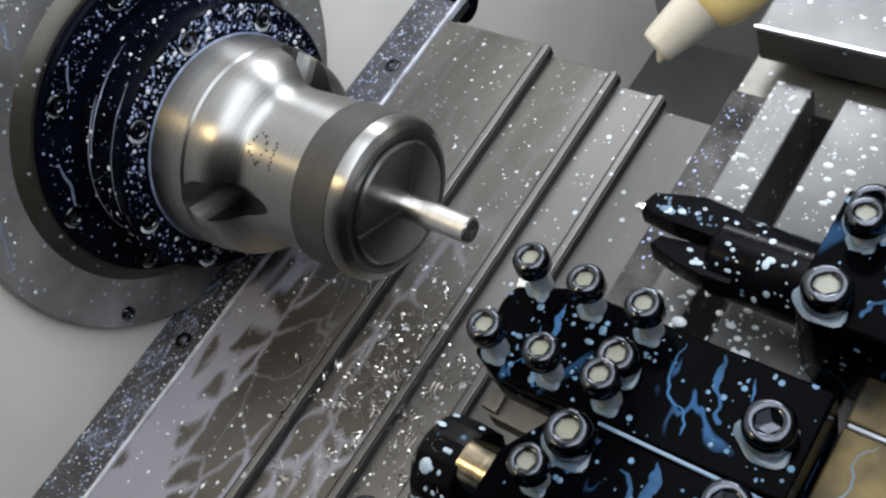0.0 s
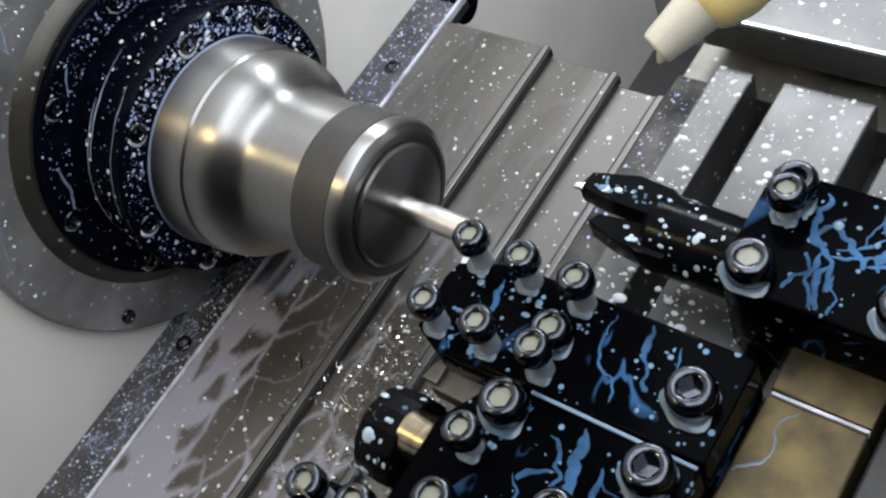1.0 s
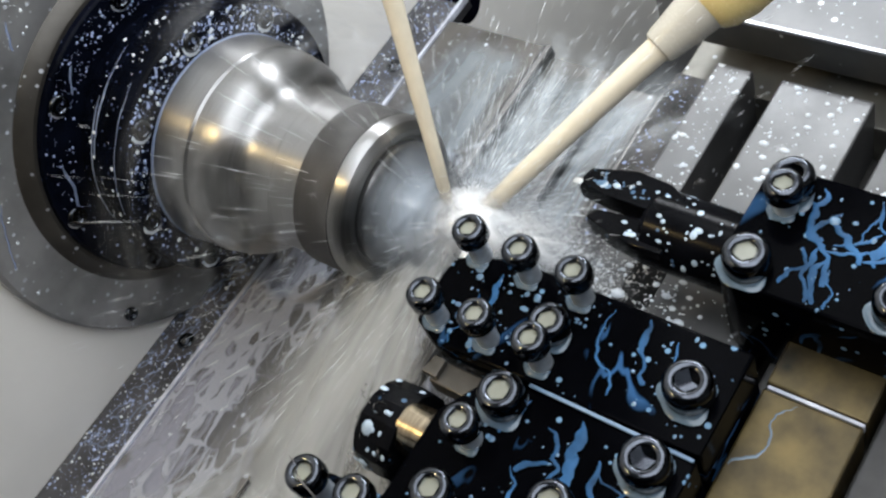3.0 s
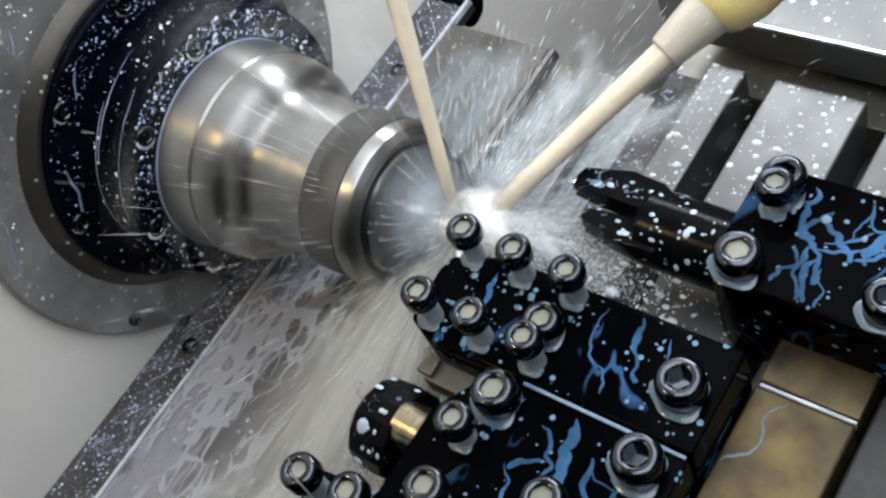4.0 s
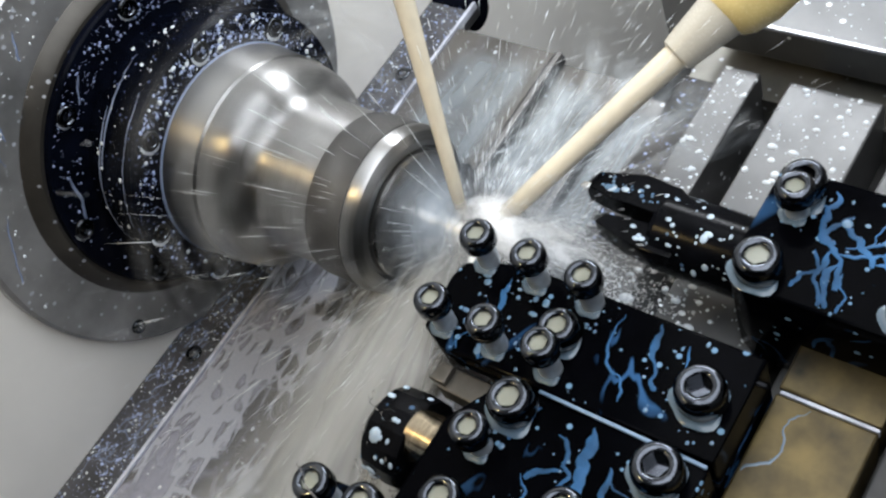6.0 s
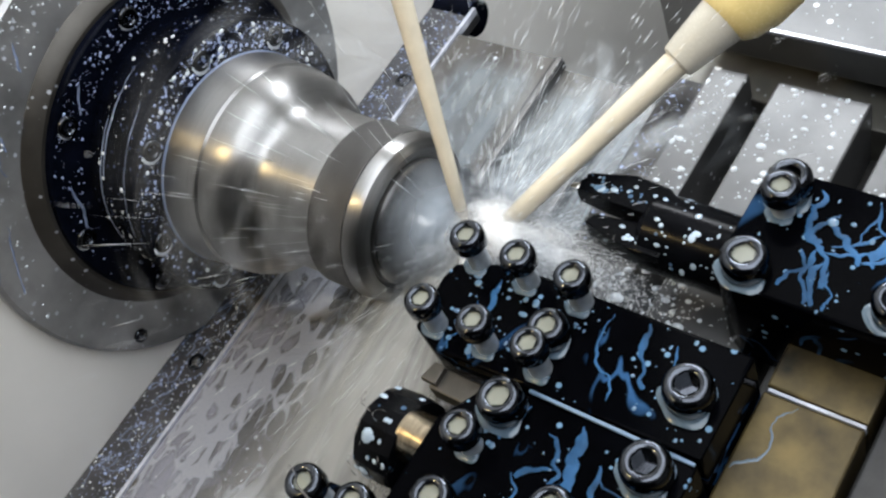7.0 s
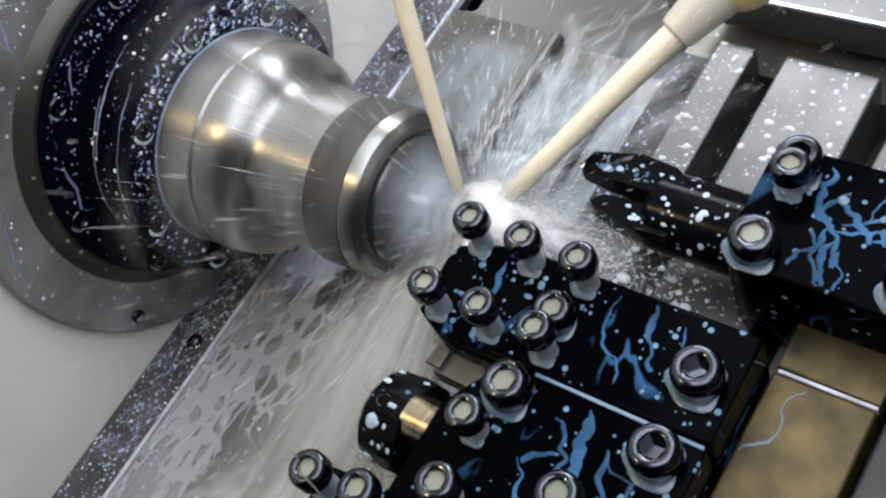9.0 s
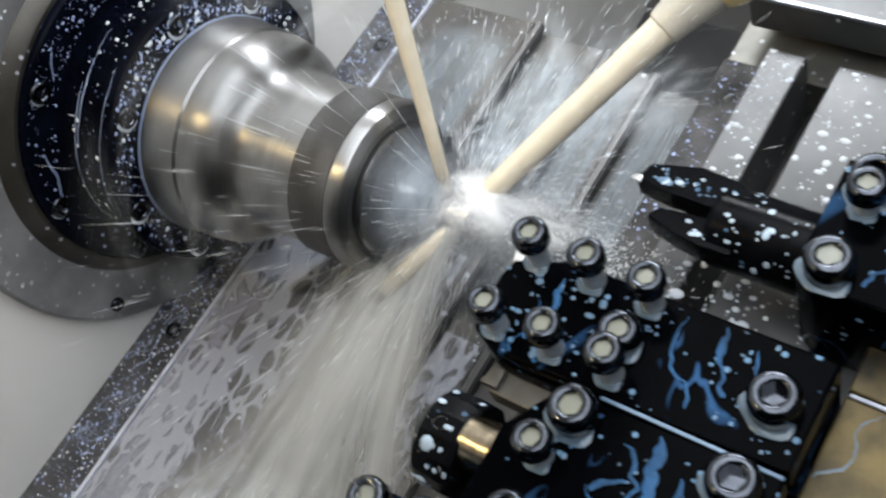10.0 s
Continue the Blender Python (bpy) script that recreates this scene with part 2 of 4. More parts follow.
amber = mat("amber_plastic", (0.78, 0.61, 0.26), 0.25, 0, 0.2, 30)
coolant = mat("cream_coolant", (0.64, 0.57, 0.44), 0.18, 0, 0.06, 200, stretch=(1, 1, 1))
cn = coolant.node_tree
cn_co, cn_len, cn_map = cn.nodes.new("ShaderNodeTexCoord"), cn.nodes.new("ShaderNodeVectorMath"), cn.nodes.new("ShaderNodeMapRange")
cn_len.operation, cn_map.interpolation_type = "LENGTH", "SMOOTHSTEP"
cn_map.inputs[1].default_value, cn_map.inputs[2].default_value = 0.0, 0.034      # the foot breaks up into drops
cn_map.inputs[3].default_value, cn_map.inputs[4].default_value = 0.05, 1.0
cn.links.new(cn_co.outputs["Object"], cn_len.inputs[0])
cn.links.new(cn_len.outputs["Value"], cn_map.inputs[0])
cn.links.new(cn_map.outputs[0], cn.nodes["Principled BSDF"].inputs["Alpha"])
blue_droplet = mat("blue_milky_droplet", (0.085, 0.155, 0.24), 0.12, 0, 0.1, 100)
pale_droplet = mat("pale_blue_droplet", (0.34, 0.42, 0.50), 0.15, 0, 0.3, 120)
lilac_droplet = mat("lilac_milky_droplet", (0.30, 0.36, 0.56), 0.12, 0, 0.3, 300)
lilac_run = mat("lilac_milky_run", (0.16, 0.195, 0.29), 0.3, 0, 0.4, 200)
blue_run = gloss(mat("blue_milky_run", (0.022, 0.075, 0.165), 0.35, 0, 0.7, 60), 0.1)
droplet = mat("milky_droplet", (0.60, 0.64, 0.68), 0.12, 0, 0.05, 100)
foot_milk = mat("milky_foot", (0.079, 0.115, 0.151), 0.15, 0, 0.2, 150)
pool_cream = mat("coolant_pool", (0.19, 0.195, 0.16), 0.1, 0, 0.1, 100)
chip_steel = mat("bright_chip", (0.75, 0.73, 0.70), 0.18, 1.0, 0.1)


def net_veil(name, colour, alpha, scale, stretch, amount, least, gate=(0.36, 0.66)):
    """Milky coolant that leaves dark islands between its strands."""
    m = mat(name, colour, 0.3, 0, 0.15, 60)
    milky(m, colour, veins=1.0, stretch=stretch, scale=scale, amount=amount, least=least, gate=gate)
    nt = m.node_tree
    b = nt.nodes["Principled BSDF"]
    blend = b.inputs["Base Color"].links[0].from_node
    mask = blend.inputs[0].links[0].from_socket
    k = nt.nodes.new("ShaderNodeMapRange")
    k.inputs[3].default_value, k.inputs[4].default_value = alpha * 0.22, alpha
    nt.links.new(mask, k.inputs[0])
    nt.links.new(k.outputs[0], b.inputs["Alpha"])
    return m


def fog(name, colour):
    """Tiny milky drops: light goes partly through them."""
    m = bpy.data.materials.new(name)
    m.use_nodes = True
    nt = m.node_tree
    nt.nodes.remove(nt.nodes["Principled BSDF"])
    d, t = nt.nodes.new("ShaderNodeBsdfDiffuse"), nt.nodes.new("ShaderNodeBsdfTranslucent")
    mix = nt.nodes.new("ShaderNodeAddShader")
    d.inputs[0].default_value = (*[c * 0.62 for c in colour], 1)
    t.inputs[0].default_value = (*[c * 0.36 for c in colour], 1)
    nt.links.new(d.outputs[0], mix.inputs[0])
    nt.links.new(t.outputs[0], mix.inputs[1])
    nt.links.new(mix.outputs[0], nt.nodes["Material Output"].inputs[0])
    return m


def haze(name, alpha, scale, stretch, lo, hi, edge=0.25, detail=6, colour=(0.97, 0.99, 1.0), round_edge=False):
    """Drifting milky veil, thin towards its borders, streaked along its flow (v of its map)."""
    m = fog(name, colour)
    nt = m.node_tree
    co = nt.nodes.new("ShaderNodeTexCoord")
    mapping = nt.nodes.new("ShaderNodeMapping")
    mapping.inputs["Scale"].default_value = stretch
    nt.links.new(co.outputs["UV"], mapping.inputs[0])
    n = nt.nodes.new("ShaderNodeTexNoise")
    n.inputs["Scale"].default_value, n.inputs["Detail"].default_value, n.inputs["Distortion"].default_value = scale, detail, 0.6
    nt.links.new(mapping.outputs[0], n.inputs["Vector"])
    k = nt.nodes.new("ShaderNodeMapRange")
    k.interpolation_type = "SMOOTHSTEP"
    k.inputs[1].default_value, k.inputs[2].default_value, k.inputs[4].default_value = lo, hi, alpha
    nt.links.new(n.outputs[0], k.inputs[0])
    total = k.outputs[0]
    sp = nt.nodes.new("ShaderNodeSeparateXYZ")
    nt.links.new(co.outputs["UV"], sp.inputs[0])
    if round_edge:
        # thins out evenly from the middle to the rim
        mid = nt.nodes.new("ShaderNodeVectorMath")
        mid.operation = "DISTANCE"
        mid.inputs[1].default_value = (0.5, 0.5, 0)
        nt.links.new(co.outputs["UV"], mid.inputs[0])
        soft = nt.nodes.new("ShaderNodeMapRange")
        soft.interpolation_type = "SMOOTHSTEP"
        soft.inputs[1].default_value, soft.inputs[2].default_value = 0.5, 0.06
        nt.links.new(mid.outputs["Value"], soft.inputs[0])
        mul = nt.nodes.new("ShaderNodeMath")
        mul.operation = "MULTIPLY"
        nt.links.new(total, mul.inputs[0])
        nt.links.new(soft.outputs[0], mul.inputs[1])
        total = mul.outputs[0]
    for axis in () if round_edge else (0, 1):
        # u and v run from 0 to 1: 4 u (1 - u), smoothed
        inv = nt.nodes.new("ShaderNodeMath")
        inv.operation, inv.inputs[0].default_value = "SUBTRACT", 1.0
        nt.links.new(sp.outputs[axis], inv.inputs[1])
        prod = nt.nodes.new("ShaderNodeMath")
        prod.operation = "MULTIPLY"
        nt.links.new(sp.outputs[axis], prod.inputs[0])
        nt.links.new(inv.outputs[0], prod.inputs[1])
        soft = nt.nodes.new("ShaderNodeMapRange")
        soft.interpolation_type = "SMOOTHSTEP"
        soft.inputs[2].default_value = edge * (1 - edge) * (1.0 if axis == 0 else 0.6)
        nt.links.new(prod.outputs[0], soft.inputs[0])
        mul = nt.nodes.new("ShaderNodeMath")
        mul.operation = "MULTIPLY"
        nt.links.new(total, mul.inputs[0])
        nt.links.new(soft.outputs[0], mul.inputs[1])
        total = mul.outputs[0]
    clear = nt.nodes.new("ShaderNodeBsdfTransparent")
    mix = nt.nodes.new("ShaderNodeMixShader")
    out = nt.nodes["Material Output"]
    body = out.inputs[0].links[0].from_socket
    nt.links.new(total, mix.inputs[0])
    nt.links.new(clear.outputs[0], mix.inputs[1])
    nt.links.new(body, mix.inputs[2])
    nt.links.new(mix.outputs[0], out.inputs[0])
    return m


def thin(name, colour, alpha):
    m = mat(name, colour, 0.4, 0, 0.03, 100, bump=0)
    m.node_tree.nodes["Principled BSDF"].inputs["Alpha"].default_value = alpha
    return m


film_milk = net_veil("milky_film", (0.34, 0.35, 0.39), 0.85, 165, (1.0, 0.45, 1), 0.40, 0.05)
mist_white = fog("coolant_mist", (1.0, 1.0, 1.0))
spray_white = fog("coolant_spray", (0.95, 0.98, 1.0))
swirl_haze = haze("swirling_haze", 0.09, 4.0, (2.6, 0.9, 1), 0.42, 0.80, 0.3, 2)
soft_haze = haze("drifting_haze", 0.30, 3.0, (1.0, 1.0, 1), 0.2, 0.7, detail=4, colour=(0.90, 0.95, 1.0), round_edge=True)
puff_haze = haze("bursting_haze", 0.78, 3.5, (1.0, 1.0, 1), 0.25, 0.68, detail=4, colour=(1.0, 1.0, 1.0), round_edge=True)
face_haze = haze("bluish_face_haze", 0.62, 2.0, (1.0, 1.0, 1), 0.1, 0.6, detail=3, colour=(0.86, 0.93, 1.0), round_edge=True)
pour_haze = haze("pouring_haze", 0.62, 3.0, (1.2, 0.5, 1), 0.18, 0.60, 0.42, 4, colour=(0.76, 0.77, 0.75))
wash_milk = haze("milky_wash", 0.50, 3.0, (1.3, 0.7, 1), 0.15, 0.62, 0.2, 4, colour=(0.50, 0.56, 0.60))
wisp_haze = haze("wispy_haze", 0.32, 3.5, (2.6, 0.6, 1), 0.42, 0.72, 0.35, 5, colour=(0.85, 0.91, 0.95))


# ---------------------------------------------------------------- building helpers
BASES = {}


def thing(name, base, label, category, group="", kind=""):
    ob = new(name)
    ob.empty_display_size = 0.01
    ob.matrix_basis = BED @ Matrix.Translation(Vector(base) * MM)
    BASES[ob.name] = Vector(base)
    return tagged(ob, label, category, group, kind)


def base_of(ob):
    while ob.parent:
        ob = ob.parent
    return BASES[ob.name]


def finish(bm, smooth=True, angle=22):
    bmesh.ops.recalc_face_normals(bm, faces=bm.faces[:])
    for fc in bm.faces:
        fc.smooth = smooth
    for e in bm.edges:
        if len(e.link_faces) == 2 and e.calc_face_angle(0) > radians(angle):
            e.smooth = False


def part(name, bm, material, parent, label=""):
    """Links a bmesh, in the machine's millimetres, as one mesh under a thing or a part."""
    finish(bm)
    base = base_of(parent)
    bmesh.ops.transform(bm, matrix=Matrix.Scale(MM, 4) @ Matrix.Translation(-base), verts=bm.verts[:])
    me = bpy.data.meshes.new(name)
    bm.to_mesh(me)
    bm.free()
    me.materials.append(material)
    ob = new(name, me)
    ob.parent = parent
    if label:
        tagged(ob, label)
    return ob


def setting(name, bm, material, label, category):
    finish(bm)
    bmesh.ops.transform(bm, matrix=Matrix.Scale(MM, 4), verts=bm.verts[:])
    me = bpy.data.meshes.new(name)
    bm.to_mesh(me)
    bm.free()
    me.materials.append(material)
    ob = new(name, me)
    ob.matrix_basis = BED
    BASES[ob.name] = Vector((0, 0, 0))
    return tagged(ob, label, category, kind="structure")


def box(a0, a1, b0, b1, c0, c1, bev=0.6, bm=None):
    bm = bm or bmesh.new()
    before = set(bm.verts)
    m = Matrix.Translation(((a0 + a1) / 2, (b0 + b1) / 2, (c0 + c1) / 2)) @ Matrix.Diagonal((abs(a1 - a0), abs(b1 - b0), abs(c1 - c0), 1))
    made = bmesh.ops.create_cube(bm, size=1, matrix=m)["verts"]
    if bev:
        es = list({e for v in made for e in v.link_edges})
        bmesh.ops.bevel(bm, geom=es, offset=bev, segments=2, affect="EDGES", profile=0.5)
    return bm


def slab(points, c0, c1, bev=0.6, bm=None):
    """A plate with the outline points (a, b), from c0 to c1."""
    bm = bm or bmesh.new()
    low = [bm.verts.new((a, b, c0)) for a, b in points]
    top = [bm.verts.new((a, b, c1)) for a, b in points]
    n = len(points)
    fs = [bm.faces.new(low[::-1]), bm.faces.new(top)]
    for i in range(n):
        fs.append(bm.faces.new((low[i], low[(i + 1) % n], top[(i + 1) % n], top[i])))
    if bev:
        es = list({e for fc in fs for e in fc.edges})
        bmesh.ops.bevel(bm, geom=es, offset=bev, segments=2, affect="EDGES", profile=0.5)
    return bm


def lathe(profile, segs=96, axis=(0, 0), closed=True, bm=None):
    """Turns (a, r) rows round the line b, c = axis."""
    bm = bm or bmesh.new()
    rings = []
    for a, r in profile:
        if r < 1e-4:
            rings.append([bm.verts.new((a, axis[0], axis[1]))])
        else:
            rings.append([bm.verts.new((a, axis[0] + r * math.cos(6.28318530718 * i / segs), axis[1] + r * math.sin(6.28318530718 * i / segs))) for i in range(segs)])
    for p, q in zip(rings, rings[1:]):
        for i in range(segs):
            j = (i + 1) % segs
            vs = [p[i % len(p)], p[j % len(p)], q[j % len(q)], q[i % len(q)]]
            vs = list(dict.fromkeys(vs))
            if len(vs) > 2:
                bm.faces.new(vs)
    return bm


def turned(profile, place, axis, segs=32):
    """Turns (h, r) rows round an axis through place, in the machine's millimetres."""
    bm = lathe(profile, segs)
    q = Vector((1, 0, 0)).rotation_difference(Vector(axis).normalized())
    bmesh.ops.transform(bm, matrix=Matrix.Translation(place) @ q.to_matrix().to_4x4(), verts=bm.verts[:])
    return bm


SCREW_MESHES = {}


def screw_mesh(kind, d, h):
    """Socket head cap screw pieces about their foot, along c, in metres."""
    key = (kind, d, h)
    if key in SCREW_MESHES:
        return SCREW_MESHES[key]
    r = d / 2
    if kind == "head":
        prof = [(0, r * 0.88), (h * 0.12, r), (h * 0.62, r), (h * 0.8, r * 0.97), (h * 0.92, r * 0.89), (h, r * 0.76), (h, r * 0.58), (h - 0.4, r * 0.5)]
        bm = lathe(prof, 32)
        # hexagon socket
        top = [v for v in bm.verts if abs(v.co.x - (h - 0.4)) < 1e-4]
        hexr = r * 0.5
        low = [bm.verts.new((h * 0.45, hexr * math.cos(math.pi / 3 * i), hexr * math.sin(math.pi / 3 * i))) for i in range(6)]
        up = [bm.verts.new((h - 0.42, hexr * math.cos(math.pi / 3 * i), hexr * math.sin(math.pi / 3 * i))) for i in range(6)]
        bm.faces.new(low)
        for i in range(6):
            bm.faces.new((low[i], low[(i + 1) % 6], up[(i + 1) % 6], up[i]))
        lip = [v for v in bm.verts if abs(v.co.x) < 1e-4]
        bm.faces.new(sorted(lip, key=lambda v: math.atan2(v.co.z, v.co.y)))
    elif kind == "foot":
        bm = lathe([(0, d / 2), (0.25, d * 0.47), (0.4, d * 0.40), (0.4, d * 0.2)], 28)
        for v in bm.verts:
            k = 1 + 0.10 * math.sin(3 * math.atan2(v.co.z, v.co.y) + d) + 0.06 * math.sin(5 * math.atan2(v.co.z, v.co.y))
            v.co.y, v.co.z = v.co.y * k, v.co.z * k
    elif kind == "pool":
        bm = lathe([(0, 0), (0.05, d * 0.3), (0, d / 2)], 20)
    else:
        bm = lathe([(0, 0), (0, r), (h, r), (h, 0)], 24)
    finish(bm, angle=50)
    q = Vector((1, 0, 0)).rotation_difference(Vector((0, 0, 1)))
    bmesh.ops.transform(bm, matrix=Matrix.Scale(MM, 4) @ q.to_matrix().to_4x4(), verts=bm.verts[:])
    me = bpy.data.meshes.new(kind)
    bm.to_mesh(me)
    bm.free()
    me.materials.append({"head": screw_black, "pool": pool_cream, "shank": screw_shank, "foot": foot_milk}[kind])
    SCREW_MESHES[key] = me
    return me


def screw(parent, a, b, top, plate, d=10.5, h=8.0, pool=True, axis=(0, 0, 1), turn=0):
    """A cap screw whose head's top stands at `top`; its shank shows down to `plate`."""
    base = base_of(parent)
    n = Vector(axis).normalized()
    q = Vector((0, 0, 1)).rotation_difference(n).to_matrix().to_4x4()
    ob = new("cap_screw", screw_mesh("head", d, h))
    ob.parent = parent
    foot = Vector((a, b, top)) - n * h
    ob.matrix_basis = Matrix.Translation((foot - base) * MM) @ q @ pose(0, 0, 0, 0, 0, turn)
    length = h and (top - h) - plate if tuple(axis) == (0, 0, 1) else 0
    if length > 0.5:
        s = new("shank", screw_mesh("shank", round(d * 0.62, 1), round(length + 0.5, 1)))
        s.parent = ob
        s.location = (0, 0, -length * MM)
    if tuple(axis) == (0, 0, 1) and length > -2:
        wet = new("coolant_foot", screw_mesh("foot", round(d * (1.10 if length < 2 else 0.76), 1), 0))
        wet.parent = ob
        wet.matrix_basis = pose(0, 0, -max(length, 0) * MM + 0.00005, 0, 0, -turn) @ Matrix.Translation((-0.0004, -0.0012, 0))
    if pool:
        p = new("coolant_pool", screw_mesh("pool", round(d * 0.5, 1), 0))
        p.parent = ob
        p.location = (0, 0, (h - 1.2) * MM)
    return ob


def cloud(name, centres, sizes, stretch_dirs, material, parent, label=""):
    """Many small eight-sided drops in one mesh. stretch_dirs: each drop's long half axis."""
    centres, sizes, dirs = np.asarray(centres, float), np.asarray(sizes, float), np.asarray(stretch_dirs, float)
    # the tool block stands in the way of the drops
    free = ~((centres[:, 0] > 36) & (centres[:, 1] < -3) & (centres[:, 2] > -60))
    centres, sizes, dirs = centres[free], sizes[free], dirs[free]
    n = len(centres)
    length = np.linalg.norm(dirs, axis=1, keepdims=True)
    u = dirs / np.maximum(length, 1e-9)
    helper = np.where(np.abs(u[:, :1]) < 0.8, np.array([[1.0, 0, 0]]), np.array([[0, 1.0, 0]]))
    v = np.cross(u, helper)
    v /= np.linalg.norm(v, axis=1, keepdims=True)
    w = np.cross(u, v)
    s = sizes[:, None]
    pts = np.stack([centres + dirs, centres - dirs, centres + v * s, centres - v * s, centres + w * s, centres - w * s], 1)
    base = np.array(base_of(parent))
    pts = (pts.reshape(-1, 3) - base) * MM
    tri = np.array([(0, 2, 4), (0, 4, 3), (0, 3, 5), (0, 5, 2), (1, 4, 2), (1, 3, 4), (1, 5, 3), (1, 2, 5)])
    faces = (tri[None] + 6 * np.arange(n)[:, None, None]).reshape(-1, 3)
    me = bpy.data.meshes.new(name)
    me.from_pydata(pts.tolist(), [], faces.tolist())
    me.polygons.foreach_set("use_smooth", np.ones(len(faces), bool))
    me.materials.append(material)
    ob = new(name, me)
    ob.parent = parent
    tagged(ob, label, kind="stuff")
    return ob


def drops(name, places, normals, radii, material, parent, label="", flat=0.45):
    """Sessile drops, low domes on a surface, in one mesh."""
    ring, rows = 8, [(1.0, 0.0), (0.82, 0.55), (0.42, 0.9)]
    t = np.arange(ring) * 2 * np.pi / ring
    dome = [(r * math.cos(x), r * math.sin(x), z) for r, z in rows for x in t] + [(0, 0, 1.0)]
    fs = []
    for k in range(2):
        for i in range(ring):
            j = (i + 1) % ring
            fs.append((k * ring + i, k * ring + j, (k + 1) * ring + j, (k + 1) * ring + i))
    dome = np.array(dome)
    tris = [(2 * ring + i, 2 * ring + (i + 1) % ring, 3 * ring) for i in range(ring)]
    places, normals, radii = np.asarray(places, float), np.asarray(normals, float), np.asarray(radii, float)
    n = len(places)
    normals = normals / np.linalg.norm(normals, axis=1, keepdims=True)
    helper = np.where(np.abs(normals[:, :1]) < 0.8, np.array([[1.0, 0, 0]]), np.array([[0, 1.0, 0]]))
    u = np.cross(normals, helper)
    u /= np.linalg.norm(u, axis=1, keepdims=True)
    v = np.cross(normals, u)
    rng = np.random.default_rng(len(name) * 7 + n)
    ex = rng.uniform(0.75, 1.3, (n, 1, 1))
    r = radii[:, None, None]
    pts = places[:, None] + r * (dome[None, :, :1] * u[:, None] * ex + dome[None, :, 1:2] * v[:, None] / ex + flat * dome[None, :, 2:] * normals[:, None])
    m = len(dome)
    base = np.array(base_of(parent))
    pts = (pts.reshape(-1, 3) - base) * MM
    faces = [tuple(x + m * i for x in fc) for i in range(n) for fc in fs + tris]
    me = bpy.data.meshes.new(name)
    me.from_pydata(pts.tolist(), [], faces)
    me.polygons.foreach_set("use_smooth", np.ones(len(faces), bool))
    me.materials.append(material)
    ob = new(name, me)
    ob.parent = parent
    tagged(ob, label, kind="stuff")
    return ob


def drop_sizes(rng, n, lo, hi):
    return lo * (hi / lo) ** (rng.random(n) ** 2.2)


def flat_drops(parent, n, a0, a1, b0, b1, c, lo, hi, seed, material=None):
    rng = np.random.default_rng(seed)
    p = np.stack([rng.uniform(a0, a1, n), rng.uniform(b0, b1, n), np.full(n, c)], 1)
    return drops("coolant_spatter", p, np.tile((0, 0, 1.0), (len(p), 1)), drop_sizes(rng, len(p), lo, hi), material or droplet, parent, "milky coolant drops", 0.2 if material else 0.45)


def trickle(parent, row, wide, rng, material, name="coolant_run"):
    """A low rounded run of coolant along row, a list of (place, normal), tapered at its head and swollen at its foot."""
    n = len(row)
    verts, faces = [], []
    base = base_of(parent)
    swell = 1.0
    for i, (p, nor) in enumerate(row):
        p, nor = Vector(p), Vector(nor)
        on = Vector(row[min(i + 1, n - 1)][0]) - Vector(row[max(i - 1, 0)][0])
        side = on.cross(nor).normalized()
        swell = min(1.7, max(0.55, swell + rng.normal(0, 0.16)))
        u = i / (n - 1)
        w = wide * swell * min(1.0, 0.25 + 4 * u) * (1.0 if u < 0.97 else 0.6)
        for x, h in ((-1, -0.04), (-0.7, 0.08), (0, 0.13), (0.7, 0.08), (1, -0.04)):
            verts.append(tuple((p + side * (x * w) + nor * (h * min(w, 0.8)) - base) * MM))
        if i:
            for k in range(4):
                faces.append((5 * i - 5 + k, 5 * i - 4 + k, 5 * i + 1 + k, 5 * i + k))
    me = bpy.data.meshes.new(name)
    me.from_pydata(verts, [], faces)
    me.polygons.foreach_set("use_smooth", np.ones(len(faces), bool))
    me.materials.append(material)
    ob = new(name, me)
    ob.parent = parent
    return tagged(ob, "thin milky coolant run", kind="stuff")


def vein_tree(parent, start, c, length, wide, rng, material, bounds, way=-1.35, depth=0):
    """Forking coolant veins over a flat top at height c, which seek the slope's foot."""
    a0, a1, b0, b1 = bounds
    q, row, head = Vector(start), [], way
    for i in range(int(length)):
        head = 0.8 * head + 0.2 * way + rng.normal(0, 0.34)
        q = q + Vector((math.cos(head), math.sin(head))) * 0.8
        if not (a0 < q.x < a1 and b0 < q.y < b1):
            break
        row.append(((q.x, q.y, c), (0, 0, 1)))
        if depth < 2 and len(row) > 4 and rng.random() < 0.03:
            vein_tree(parent, q, c, length * 0.6, wide * 0.7, rng, material, bounds, way + rng.choice((-0.8, 0.8)), depth + 1)
    if len(row) > 6:
        trickle(parent, row, wide, rng, material)


# ---------------------------------------------------------------- enclosure
setting("wall_headstock", box(-132, -118, -420, 420, -300, 420, 0), wall_paint, "cream enamelled headstock wall spattered with coolant", "wall")
setting("wall_rear", box(-132, 700, 330, 342, -300, 460, 0), rear_paint, "grey enamelled rear wall of the machine", "wall")
setting("wall_tailstock", box(690, 700, -420, 330, -300, 460, 0), rear_paint, "grey enamelled end wall of the machine", "wall")
setting("sump_floor", box(-132, 700, -420, 342, -312, -300, 0), tray_dark, "dark chip tray floor of the machine", "floor")


